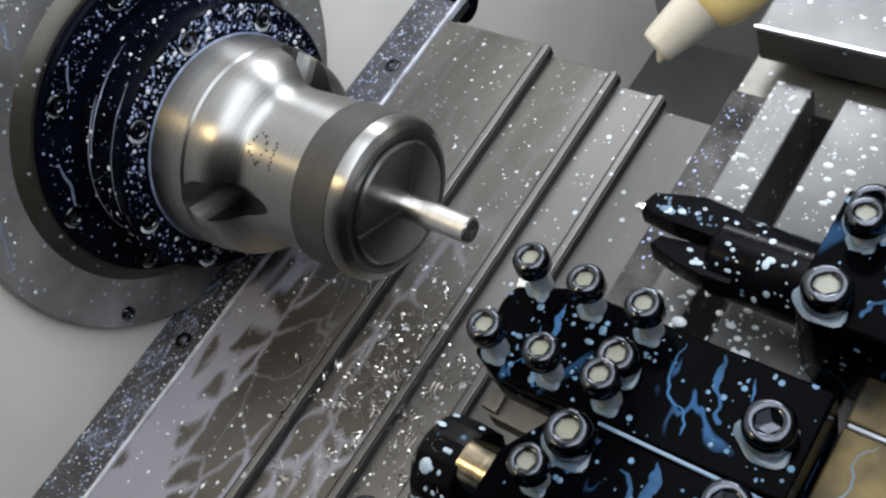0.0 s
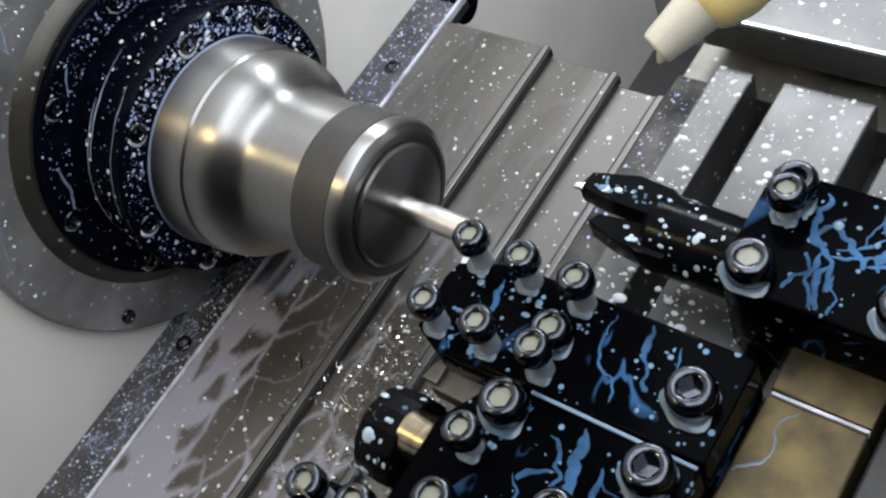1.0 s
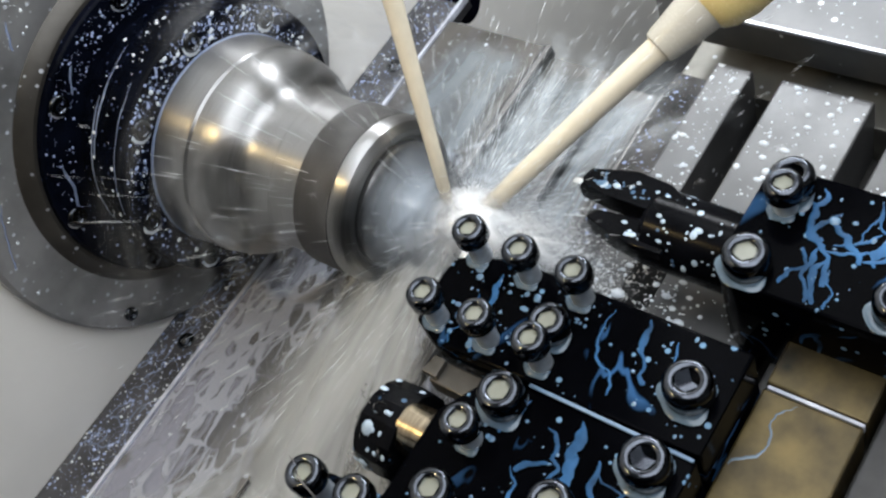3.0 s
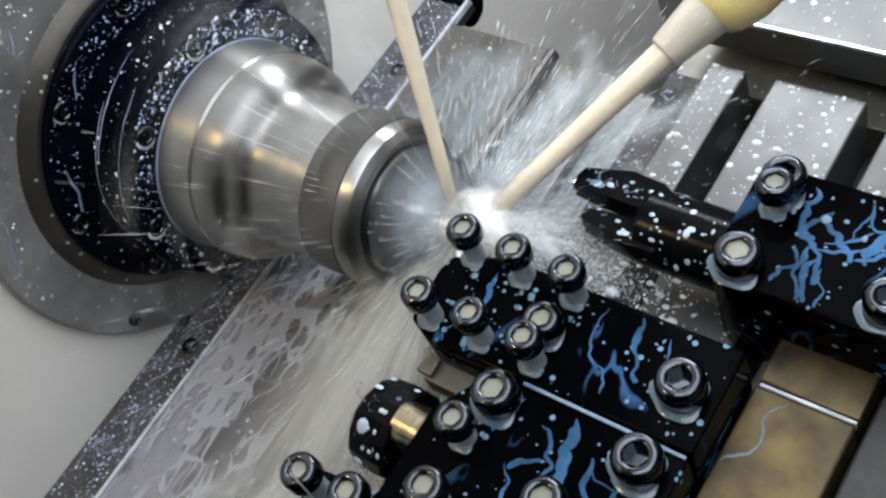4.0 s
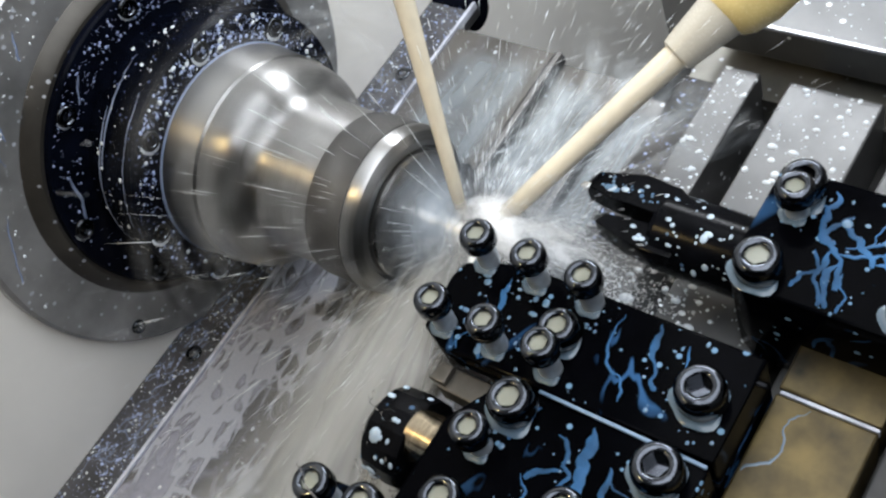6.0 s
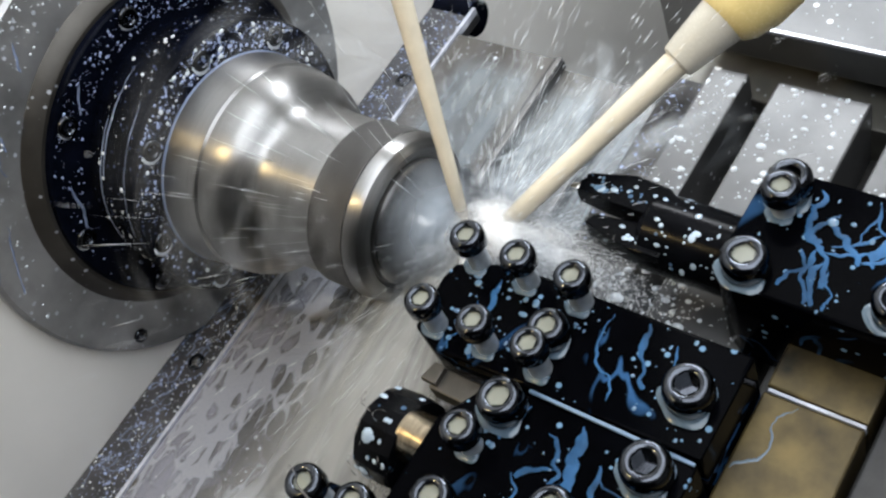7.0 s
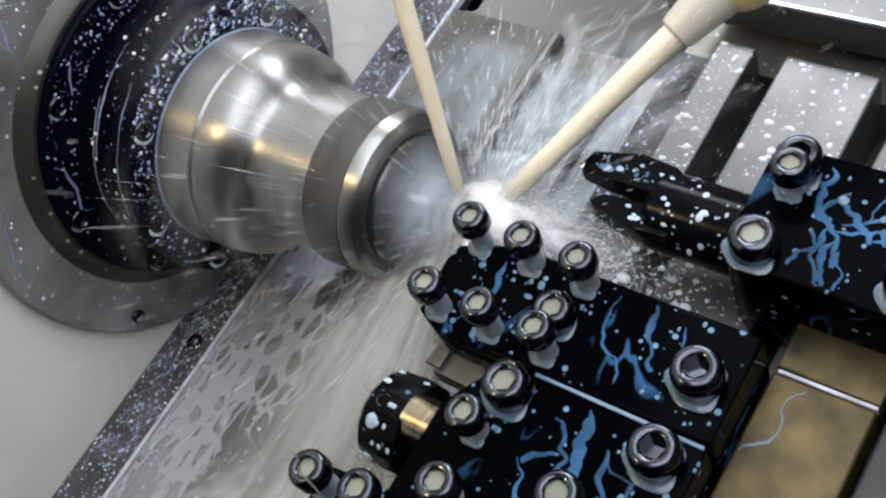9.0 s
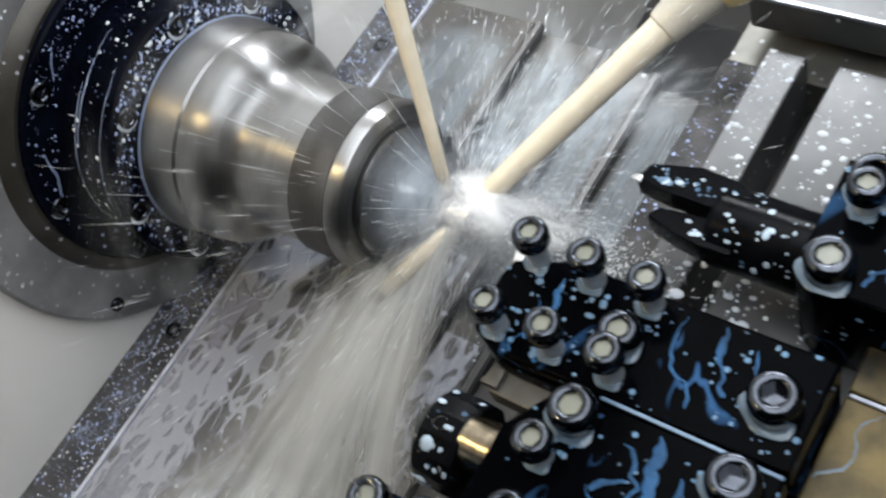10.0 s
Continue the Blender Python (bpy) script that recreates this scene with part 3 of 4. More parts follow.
# ---------------------------------------------------------------- way covers and rail
def cover(a0, a1, c, b0, b1, material, label, lip):
    ob = setting("way_cover", box(a0, a1, b0, b1, c - 4, c, 0.5), material, label, "way cover")
    if lip:
        part("edge_lip", box(a1 - 2.4, a1 + 0.4, b0, b1 + 0.6, c + 0.02, c + 1.0, 0.4), cover_steel, ob, "bent steel lip")
        part("wiper", box(a1 - 1.0, a1 + 1.2, b0, b1 + 0.2, c - 4.6, c - 0.2, 0.3), rubber, ob, "black rubber wiper strip")
        part("seam", box(a1 - 3.6, a1 - 3.0, b0, b1, c + 0.02, c + 0.25, 0), rubber, ob, "dark wet seam")
    return ob


cover_one = cover(-92, -34, -75, -330, 132, cover_wet, "grey steel way cover netted with milky coolant", True)
cover_two = cover(-40, 0.5, -80, -330, 131, cover_wet, "grey steel telescopic cover under the wider one", True)
cover_three = cover(-6, 23, -85, -330, 129, cover_steel, "grey steel telescopic cover, third step", True)
cover_four = cover(16, 220, -90, -330, 126, cover_shaded, "grey steel telescopic cover beneath the tool slide", False)
rail = setting("bed_rail", box(-118, -93, -330, 150, -84, -77, 0.8), rail_steel, "dark wet steel rail beside the way covers", "rail")
part("bright_edge", box(-93.2, -91.4, -330, 148, -77.5, -73.4, 0.5), edge_glint_milk, rail, "pale strip, the edge's bright line put into its colour")
screw(rail, -104, -62, -76.2, -77, 8, 2.5, pool=False)
screw(rail, -104, 100, -76.2, -77, 8, 2.5, pool=False)
part("end_cap", lathe([(-117, 0), (-117, 9), (-95, 9), (-95, 0)], 32, (150, -84)), black_oxide, rail, "rounded blue-black rail end")
flat_drops(rail, 420, -117, -95, -150, 148, -77, 0.2, 0.7, 11)
flat_drops(rail, 1300, -117, -95, -150, 148, -77, 0.15, 0.85, 15, lilac_droplet)
rng = np.random.default_rng(16)
for k in range(80):
    vein_tree(rail, (rng.uniform(-115, -97), rng.uniform(-120, 40)), -77, rng.uniform(9, 22), rng.uniform(0.16, 0.32), rng, lilac_run, (-117, -94, -150, 148), -1.9, 2)
flat_drops(cover_one, 260, -90, -38, -150, 130, -75, 0.2, 1.0, 12)
flat_drops(cover_two, 140, -32, -4, -120, 130, -80, 0.25, 1.0, 13)
flat_drops(cover_three, 90, 3, 20, -90, 128, -85, 0.25, 0.9, 14)


# ---------------------------------------------------------------- spindle nose
nose = thing("spindle_flange", (-118, 0, 0), "wet steel spindle flange with black bolted rings", "spindle flange")
part("back_disc", lathe([(-118, 0), (-118, 91), (-113.5, 91), (-112, 89.5), (-112, 0)], 128), disc_steel, nose, "grey steel disc flecked with coolant")
part("step_ring", lathe([(-112, 0), (-112, 69.5), (-111.4, 69), (-108.2, 65.0), (-107.8, 64.2), (-107.8, 0)], 128), step_steel, nose, "brownish bevelled steel step")
part("outer_ring", lathe([(-107.8, 0), (-107.8, 62.9), (-105.6, 62.7), (-105, 61.9), (-105, 0)], 128), black_oxide, nose, "black oxide ring with blue milky drops")
part("inner_ring", lathe([(-105, 0), (-105, 46.8), (-101, 46.9), (-99.5, 48.4), (-79, 51.6), (-75.6, 51.8), (-74.8, 51.0), (-74.8, 0)], 128), black_oxide, nose, "black oxide bolt ring")
for i in range(8):
    g = radians(35.6 + 45 * i)
    screw(nose, -73.6, 45.8 * math.cos(g), 45.8 * math.sin(g), 0, 7.6, 2.4, pool=False, axis=(1, 0, 0))
for i in range(8):
    g = radians(81.5 + 44.5 * i)
    screw(nose, -103.6, 57.4 * math.cos(g), 57.4 * math.sin(g), 0, 8.0, 2.4, pool=False, axis=(1, 0, 0))
for i in range(4):
    g = radians(216 + 90 * i)
    screw(nose, -110.5, 84 * math.cos(g), 84 * math.sin(g), 0, 6, 2.0, pool=False, axis=(1, 0, 0))


def ring_drops(parent, n, a, r0, r1, lo, hi, seed, material=None):
    rng = np.random.default_rng(seed)
    r, g = np.sqrt(rng.uniform(r0 * r0, r1 * r1, n)), np.where(rng.random(n) < 0.3, rng.uniform(0, 2 * np.pi, n), rng.normal(1.25, 0.75, n))
    p = np.stack([np.full(n, a), r * np.cos(g), r * np.sin(g)], 1)
    drops("coolant_spatter", p, np.tile((1.0, 0, 0), (n, 1)), drop_sizes(rng, n, lo, hi), material or droplet, parent, "milky coolant drops")


cups, cup_r = [], []
for r, a, first, step, size in ((45.8, -74.7, 35.6, 45, 1.0), (57.4, -104.9, 81.5, 44.5, 0.45)):
    for i in range(8):
        g = radians(first + step * i)
        for k in range(11):
            # a crescent that hangs under the screw
            sway = radians(236 + 13 * (k - 5))
            cups.append((a, r * math.cos(g) + (4.2 - 0.35 * size) * math.cos(sway), r * math.sin(g) + (4.2 - 0.35 * size) * math.sin(sway)))
            cup_r.append(size * (1.35 - 0.034 * (k - 5) ** 2))
drops("coolant_cup", cups, np.tile((1.0, 0, 0), (len(cups), 1)), cup_r, droplet, nose, "coolant caught under the screws", 0.3)
ring_drops(nose, 260, -112, 74, 89, 0.2, 0.8, 21)
ring_drops(nose, 650, -105, 50, 61.4, 0.12, 0.6, 22, lilac_droplet)
ring_drops(nose, 850, -74.8, 40.8, 50.6, 0.13, 0.8, 23, lilac_droplet)
ring_drops(nose, 110, -74.8, 40.8, 50.6, 0.3, 1.2, 26)
rng = np.random.default_rng(24)
g, u = rng.uniform(0.9, 3.4, 70), rng.random(70)
drops("coolant_spatter", np.stack([-99 + 20 * u, (48.5 + 3.1 * u) * np.cos(g), (48.5 + 3.1 * u) * np.sin(g)], 1), np.stack([0 * g, np.cos(g), np.sin(g)], 1), drop_sizes(rng, 70, 0.2, 1.0), droplet, nose, "milky coolant drops")
rng = np.random.default_rng(25)
for k in range(3):
    # thin runs that creep round the bolt ring and on down
    a, g, row = rng.uniform(-97, -80), radians(rng.uniform(92, 118)), []
    wander = 0.0
    for i in range(60):
        wander += rng.normal(0, 0.16)
        g += 0.030
        r = 48.5 + 3.2 * (a + wander + 99) / 20
        row.append(((a + wander, r * math.cos(g), r * math.sin(g)), (0, math.cos(g), math.sin(g))))
    trickle(nose, row[: int(rng.uniform(28, 60))], rng.uniform(0.16, 0.28), rng, lilac_run)
for k in range(12):
    # runs down the flat rings and the disc
    on_disc = k > 4
    r0, g0 = (rng.uniform(76, 88), radians(rng.uniform(75, 170))) if on_disc else (rng.uniform(53, 60), radians(rng.uniform(60, 150)))
    q, row, way = Vector((r0 * math.cos(g0), r0 * math.sin(g0))), [], radians(240)
    for i in range(int(rng.uniform(16, 46))):
        way = 0.85 * way + 0.15 * radians(240) + rng.normal(0, 0.16)
        q = q + Vector((math.cos(way), math.sin(way))) * 0.9
        if not (74.5 < q.length < 90 if on_disc else 52.5 < q.length < 61):
            break
        row.append(((-112 if on_disc else -105, q.x, q.y), (1, 0, 0)))
    if len(row) > 5:
        trickle(nose, row, rng.uniform(0.2, 0.4), rng, lilac_run)

# ---------------------------------------------------------------- collet chuck, turning
chuck = thing("collet_chuck", (0, 0, 0), "turned steel collet chuck holding a thin bar", "collet chuck")
profile = [(-74.9, 0), (-74.9, 39.2), (-73.8, 39.8), (-72.5, 39.9), (-60.4, 38.5), (-60.0, 39.0), (-59.2, 39.0), (-58.4, 38.2)]
# full rounded shoulder, then a fillet into the neck
profile += [(-56.5, 38.2), (-54.5, 38.1), (-52.5, 37.8), (-50.6, 37.3), (-49.0, 36.7), (-47.6, 35.9), (-46.4, 34.9), (-45.3, 33.8), (-44.3, 32.7), (-43.4, 31.6), (-42.5, 30.6),
            (-41.5, 29.7), (-40.3, 29.0), (-38.5, 28.5), (-35.0, 28.3), (-28.0, 28.1), (-22.0, 27.9), (-14, 27.8), (-14, 0)]
body_bm = lathe(profile, 144)
body = part("chuck_body", body_bm, turned_steel, chuck, "brushed turned steel body")


def bore(ob, cutters):
    """Cuts holes through a mesh once, then drops the cutters."""
    for bm in cutters:
        bmesh.ops.recalc_face_normals(bm, faces=bm.faces[:])
        bmesh.ops.transform(bm, matrix=Matrix.Scale(MM, 4), verts=bm.verts[:])
        me = bpy.data.meshes.new("cutter")
        bm.to_mesh(me)
        bm.free()
        tool = new("cutter", me)
        md = ob.modifiers.new("bore", "BOOLEAN")
        md.operation, md.solver, md.object = "DIFFERENCE", "EXACT", tool
        tool.matrix_basis = BED
        bpy.context.view_layer.update()
        cut = bpy.data.meshes.new_from_object(ob.evaluated_get(bpy.context.evaluated_depsgraph_get()))
        ob.modifiers.clear()
        ob.data = cut
        bpy.data.objects.remove(tool)


HOLE_TURN = 65.0
cutters = []
for i in range(3):
    g = HOLE_TURN + 120 * i
    bm = slab([(-52 + 8 * math.cos(x), 8 * math.sin(x)) for x in [math.pi * (0.5 + k / 10) for k in range(11)]] + [(-44, -7.4), (-36, -5.0), (-30, -2), (-28.5, 0), (-30, 2), (-36, 5.0), (-44, 7.4)], 17, 60, 0)
    bmesh.ops.transform(bm, matrix=Matrix.Rotation(radians(g), 4, "X"), verts=bm.verts[:])
    cutters.append(bm)
bore(body, cutters)
part("core", lathe([(-62, 0), (-62, 17.5), (-26, 17.5), (-26, 0)], 48), hole_shade, chuck, "near-black core, the bore's shade put into its colour")
part("grip_band", lathe([(-17, 0), (-17, 28.4), (-16.5, 29.2), (-2, 29.2), (-1.6, 28.8), (-1.6, 0)], 128), grip_band, chuck, "matt dark grey band")
part("nose_ring", lathe([(-1.6, 0), (-1.6, 28.9), (-1.0, 29.3), (2.0, 29.0), (3.6, 28.2), (4.8, 26.6), (5.4, 25.4), (5.4, 23.6), (4.4, 22.6), (4.4, 0)], 128), turned_steel, chuck, "polished nose ring")
collet = part("collet_face", lathe([(4.4, 0), (4.4, 22.0), (6.0, 21.8), (6.8, 21.0), (9.0, 6.5), (9.0, 0)], 96), face_steel, chuck, "coned collet face")
for i in range(3):
    g = 40 + 120 * i
    bm = box(4.6, 9.35, 4.4, 21.7, -0.55, 0.55, 0)
    for v in bm.verts:
        if v.co.x > 8 and v.co.y > 10:
            v.co.x = 7.2
    bmesh.ops.transform(bm, matrix=Matrix.Rotation(radians(g), 4, "X"), verts=bm.verts[:])
    part("slit", bm, hole_shade, collet, "near-black bar coloured as the shade in a sawn slit")
part("bar", lathe([(6, 0), (6, 4.6), (35.3, 4.6), (36, 4.0), (36, 1.3), (34, 1.2), (34, 0)], 40), bar_steel, chuck, "bright round bar stock")
part("coolant_bead", lathe([(-74.7, 39.0), (-74.7, 40.1), (-74.4, 40.3), (-74.0, 40.1), (-73.8, 39.6)], 96), lilac_run, chuck, "milky coolant round the foot")
rng = np.random.default_rng(5)
for i in range(22):
    # worn mark, a loose ring of strokes, and a column of bars beside it
    if i < 14:
        w = 6.283 * i / 14
        u, g0, long, tall = -36.5 + 3.4 * math.cos(w) * rng.uniform(0.7, 1.15), 24 + 10 * math.sin(w) * rng.uniform(0.7, 1.15), rng.uniform(0.5, 1.4), rng.uniform(0.25, 0.7)
    else:
        u, g0, long, tall = -29.5 + 0.5 * (i % 2), 17 + 2.6 * (i - 14), 0.45, 0.4
    high = 27.9 + 2.4 * max(0, (-38 - u) / 4) ** 2
    bm = box(u, u + long, -tall, tall, high, high + 0.62, 0)
    bmesh.ops.transform(bm, matrix=Matrix.Rotation(radians(g0), 4, "X"), verts=bm.verts[:])
    part("engraved_mark", bm, grip_band, chuck)


# ---------------------------------------------------------------- tool slide and the tools on it
MOVERS = []


def mover(*args, **kw):
    ob = thing(*args, **kw)
    MOVERS.append(ob)
    return ob


slide = mover("tool_slide", (60, 60, -86), "grey T-slotted steel tool slide flecked with coolant", "tool slide")
part("slide_base", box(49.5, 320, -150, 205, -86, -60, 1.5), slot_dark, slide, "slide body darkened for the shade between the strips")
part("head_platform", box(47.5, 320, 109.3, 205, -59.9, -42, 0.8), platform_steel, slide, "brownish grey ledge behind the strips")
part("left_flank", box(49, 62.5, -150, 107, -59.9, -36, 0.8), flank_steel, slide, "stained dark outer strip")
part("table_strip", box(64, 78, -150, 111.3, -59.8, -30, 0.8), table_steel, slide, "bright table strip")
part("table_strip", box(89, 122, -150, 111, -59.8, -30, 0.8), table_steel, slide, "wide bright table strip")
part("table_strip", box(132, 300, -150, 111, -59.8, -30, 0.8), table_steel, slide, "wide bright table strip")
hood = part("hood", slab([(52.8, 120.5), (320, 120.5), (320, 205), (52.8, 205)], -33, -16.6, 1.2), table_steel, slide, "steel hood at the head of the table")
part("hood_lip", box(52.2, 320, 119.9, 121.9, -17.6, -16.0, 0.5), edge_steel, hood, "bright folded edge")
flat_drops(slide, 130, 65, 77, 10, 110, -30, 0.25, 1.4, 31)
flat_drops(slide, 230, 90, 121, -5, 110, -30, 0.25, 1.6, 32)
flat_drops(slide, 140, 133, 200, 60, 110, -30, 0.25, 1.2, 33)
flat_drops(slide, 150, 50, 62, 30, 106, -36, 0.15, 0.8, 35, lilac_droplet)
flat_drops(slide, 200, 56, 200, 124, 180, -16.6, 0.2, 0.7, 34)

flat_drops(slide, 46, 66, 121, 2, 40, -30, 0.6, 2.3, 36)

# tool block with two rows of clamp screws
block = mover("tool_block", (90, -24, -30), "black steel turning tool block with raised clamp screws", "tool block", group="tool blocks")
part("block_body", slab([(52, -42.2), (138, -40.2), (138, -7.6), (60, -7.6), (43, -14), (41.5, -20), (43, -38)], -8, 8, 1.0), block_black, block, "wet black block")
part("block_foot", box(62, 138, -40.5, -8.2, -30, -8.2, 0.8), block_black, block, "black foot of the block")
for a, b in ((50.3, -10.9), (68.4, -11.1), (86.8, -11.3), (49.6, -34.8), (68.0, -34.6), (86.4, -34.6)):
    screw(block, a, b, 24.5, 8, 10.8, 6.4, turn=a * 7)
screw(block, 84, -24.5, 16, 8, 12, 7.5, turn=12)
screw(block, 128, -25.4, 17, 8, 14, 8.5, pool=False, turn=20)
shank_bar = part("tool_shank", box(53, 80, -51, -43.4, -9, -1, 0.5), brown_steel, block, "oily square tool shank")
part("insert", slab([(50.5, -50), (56, -50), (56, -44), (52, -43.6)], -0.9, 1.6, 0.3), brown_steel, shank_bar, "bright carbide insert")
part("cutting_bit", slab([(36.4, -6.0), (40, -16), (62, -16), (62, -8.2), (42, -6.5)], -7, -0.4, 0.4), bar_steel, block, "ground steel cutting bit")

second = mover("boring_block", (100, -70, -30), "black steel boring block with a round sleeve", "tool block", group="tool blocks")
part("block_body", slab([(76, -43.2), (138, -41.4), (138, -118), (66, -118), (66, -60)], -30, 8, 1.0), block_black, second, "wet black block")
part("seam_edge", box(87, 137.5, -42.6, -41.5, 8.1, 8.9, 0.3), thin("seam_milk", (0.13, 0.20, 0.29), 1.0), second, "milky coolant along the joint")
for a, b, top, d in ((83.4, -49.4, 17, 13.5), (128, -49.2, 17, 14), (80.4, -63, 22, 11), (84, -82.5, 22, 12), (112, -70, 17, 13)):
    screw(second, a, b, top, 8, d, 6.6 if top > 20 else 8.5, pool=d != 14, turn=a * 5)
sleeve = part("sleeve", lathe([(41, 0), (41, 11.0), (43.5, 14.2), (52, 15), (57, 14.6), (57, 0)], 14, (-67, -9)), jaw_black, second, "black faceted collet nut")
part("tool_neck", lathe([(56, 0), (56, 8.0), (67, 8.0), (67, 0)], 40, (-66, -2)), neck_steel, sleeve, "bright ground neck")

third = mover("front_clamp_block", (60, -105, -30), "black clamp block with cap screws at the slide's foot", "tool block", group="tool blocks")
part("block_body", slab([(46, -90), (66, -88), (66, -140), (40, -140)], -30, 6, 1.0), block_black, third, "wet black block")
for a, b, top in ((49, -95.6, 22), (64, -93.5, 20)):
    screw(third, a, b, top, 6, 11.5, 6.6, turn=a)

strand = bmesh.new()
last = None
for k in range(25):
    u = k / 24
    q = Vector((44 + 16 * u + 1.2 * math.sin(9 * u), -94 - 7 * u, 23.2 + 5 * math.sin(2.6 * u) - 5 * u))
    ring = [strand.verts.new(q + Vector((0.45 * math.cos(x), 0.3 * math.sin(x), 0.45 * math.sin(x)))) for x in (0, 2.1, 4.2)]
    if last:
        for i in range(3):
            strand.faces.new((last[i], last[(i + 1) % 3], ring[(i + 1) % 3], ring[i]))
    last = ring
part("chip_strand", strand, chip_steel, third, "bright chip strand across a screw")

rng = np.random.default_rng(83)
for k in range(9):
    # thin chips caught on the faceted nut
    hair = bmesh.new()
    g, r, turns = rng.uniform(1.2, 3.6), rng.uniform(1.2, 3.2), rng.uniform(0.4, 1.3)
    mid = Vector((rng.uniform(41, 58), -67 + 15.4 * math.cos(g), -9 + 15.4 * math.sin(g)))
    spin = Euler(rng.uniform(0, 6.28, 3)).to_matrix()
    last = None
    for i in range(20):
        w = 6.283 * turns * i / 19
        q = mid + spin @ Vector((r * math.cos(w) - r, r * math.sin(w), 0.12 * i))
        ring = [hair.verts.new(q + Vector((0.14 * math.cos(x), 0.14 * math.sin(x), 0.1 * math.cos(x)))) for x in (0, 2.1, 4.2)]
        if last:
            for n in range(3):
                hair.faces.new((last[n], last[(n + 1) % 3], ring[(n + 1) % 3], ring[n]))
        last = ring
    part("chip_curl", hair, chip_steel, second, "bright curled chip")

# holder with the grooving tool
holder = mover("tool_holder", (140, 30, -30), "black tool holder clamping a forked grooving tool", "tool holder")
part("holder_body", slab([(117, 12), (124, 7.6), (230, 7.6), (230, 49), (117, 49)], -30, 12, 1.0), block_black, holder, "wet black holder")
for a, b, top, d, pl in ((126.4, 42, 21, 12.5, 12), (127, 35.5, 25, 10.8, 12), (125.5, 14.5, 20, 13.5, 12), (166, 16, 20, 13, 12)):
    screw(holder, a, b, top, pl, d, 6.4 if d < 11 else 8.0, pool=(d < 11 or d == 13.5), turn=b * 9)
sleeve = part("sleeve", lathe([(86, 0), (86, 11), (88, 12.5), (120, 12.5), (120, 0)], 48, (27, -8)), jaw_black, holder, "black round shank")
part("upper_jaw", slab([(61, 27), (63, 33.5), (78, 37.5), (90, 36.5), (96, 33), (96, 25.5), (84, 25.6), (72, 25.8)], -5, 3.5, 0.6), jaw_black, sleeve, "black upper jaw")
part("lower_jaw", slab([(68, 18.6), (70, 22.6), (84, 24.5), (96, 23.5), (96, 15), (86, 14.5), (78, 16)], -10, -1, 0.6), jaw_black, sleeve, "black lower jaw")
part("insert_tip", slab([(60, 26), (60.4, 28), (63, 28.5), (63, 26)], 2.6, 4.2, 0.3), bar_steel, sleeve, "small pale insert tip")

# brass gibs beyond the blocks
for b0, b1, lab, stuff in ((-6.6, 14, "oily brown brass gib plate", brass), (-90, -8.2, "oily brown brass gib plate beside a milky joint", brass)):
    gib = mover("gib_plate", (155, b0, -30), lab, "gib plate", group="gib plates")
    part("plate", box(139, 167.5, b0, b1, -29.8, -10, 0.8), stuff, gib)
    if b1 < 0:
        part("coolant_bead", box(140, 167.2, b1 + 0.15, b1 + 1.3, -14, -10.1, 0.3), edge_glint_milk, gib, "milky coolant in the joint")
        rng = np.random.default_rng(61)
        for start, n in (((150, -9), 70),):
            vein_tree(gib, start, -10, n, 0.3, rng, foot_milk, (140, 167, -88, -8.4), -1.85, 2)
edge = mover("gib_rail", (180, -30, -30), "dark brown steel rail beside the brass gibs", "rail")
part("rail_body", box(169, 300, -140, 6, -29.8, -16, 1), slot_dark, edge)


def top_drops(parent, outline, c, n, lo, hi, seed):
    a0, a1, b0, b1 = outline
    flat_drops(parent, n, a0, a1, b0, b1, c, lo, hi, seed, blue_droplet)


top_drops(block, (48, 92, -40, -12), 8, 85, 0.25, 1.7, 41)
top_drops(block, (92, 137, -39, -9), 8, 26, 0.25, 1.0, 45)
top_drops(second, (78, 137, -100, -44), 8, 46, 0.25, 1.4, 42)
top_drops(holder, (118, 200, 9, 48), 12, 75, 0.25, 1.6, 43)
top_drops(holder, (64, 92, 27.5, 33), 3.5, 30, 0.3, 1.3, 44)
flat_drops(holder, 10, 64, 95, 27, 34, 3.5, 0.4, 1.3, 47, pale_droplet)
flat_drops(holder, 8, 72, 94, 17, 22.5, -1, 0.5, 1.8, 48, pale_droplet)
rng = np.random.default_rng(49)
g = np.concatenate([rng.uniform(0.4, 2.9, 46), rng.uniform(0.4, 2.9, 20)])
a = np.concatenate([rng.uniform(90, 118, 46), rng.uniform(44, 56, 20)])
drops("coolant_spatter", np.stack([a[:46], 27 + 12.5 * np.cos(g[:46]), -8 + 12.5 * np.sin(g[:46])], 1), np.stack([0 * g[:46], np.cos(g[:46]), np.sin(g[:46])], 1), drop_sizes(rng, 46, 0.3, 1.5), pale_droplet, holder, "pale coolant drops", 0.2)
g = np.radians(25.7 * (rng.integers(2, 12, 26) + 0.5) - 25.7)
drops("coolant_spatter", np.stack([rng.uniform(44, 56, 26), -67 + 14.62 * np.cos(g), -9 + 14.62 * np.sin(g)], 1), np.stack([0 * g, np.cos(g), np.sin(g)], 1), drop_sizes(rng, 26, 0.7, 2.8), pale_droplet, second, "pale coolant patches", 0.3)

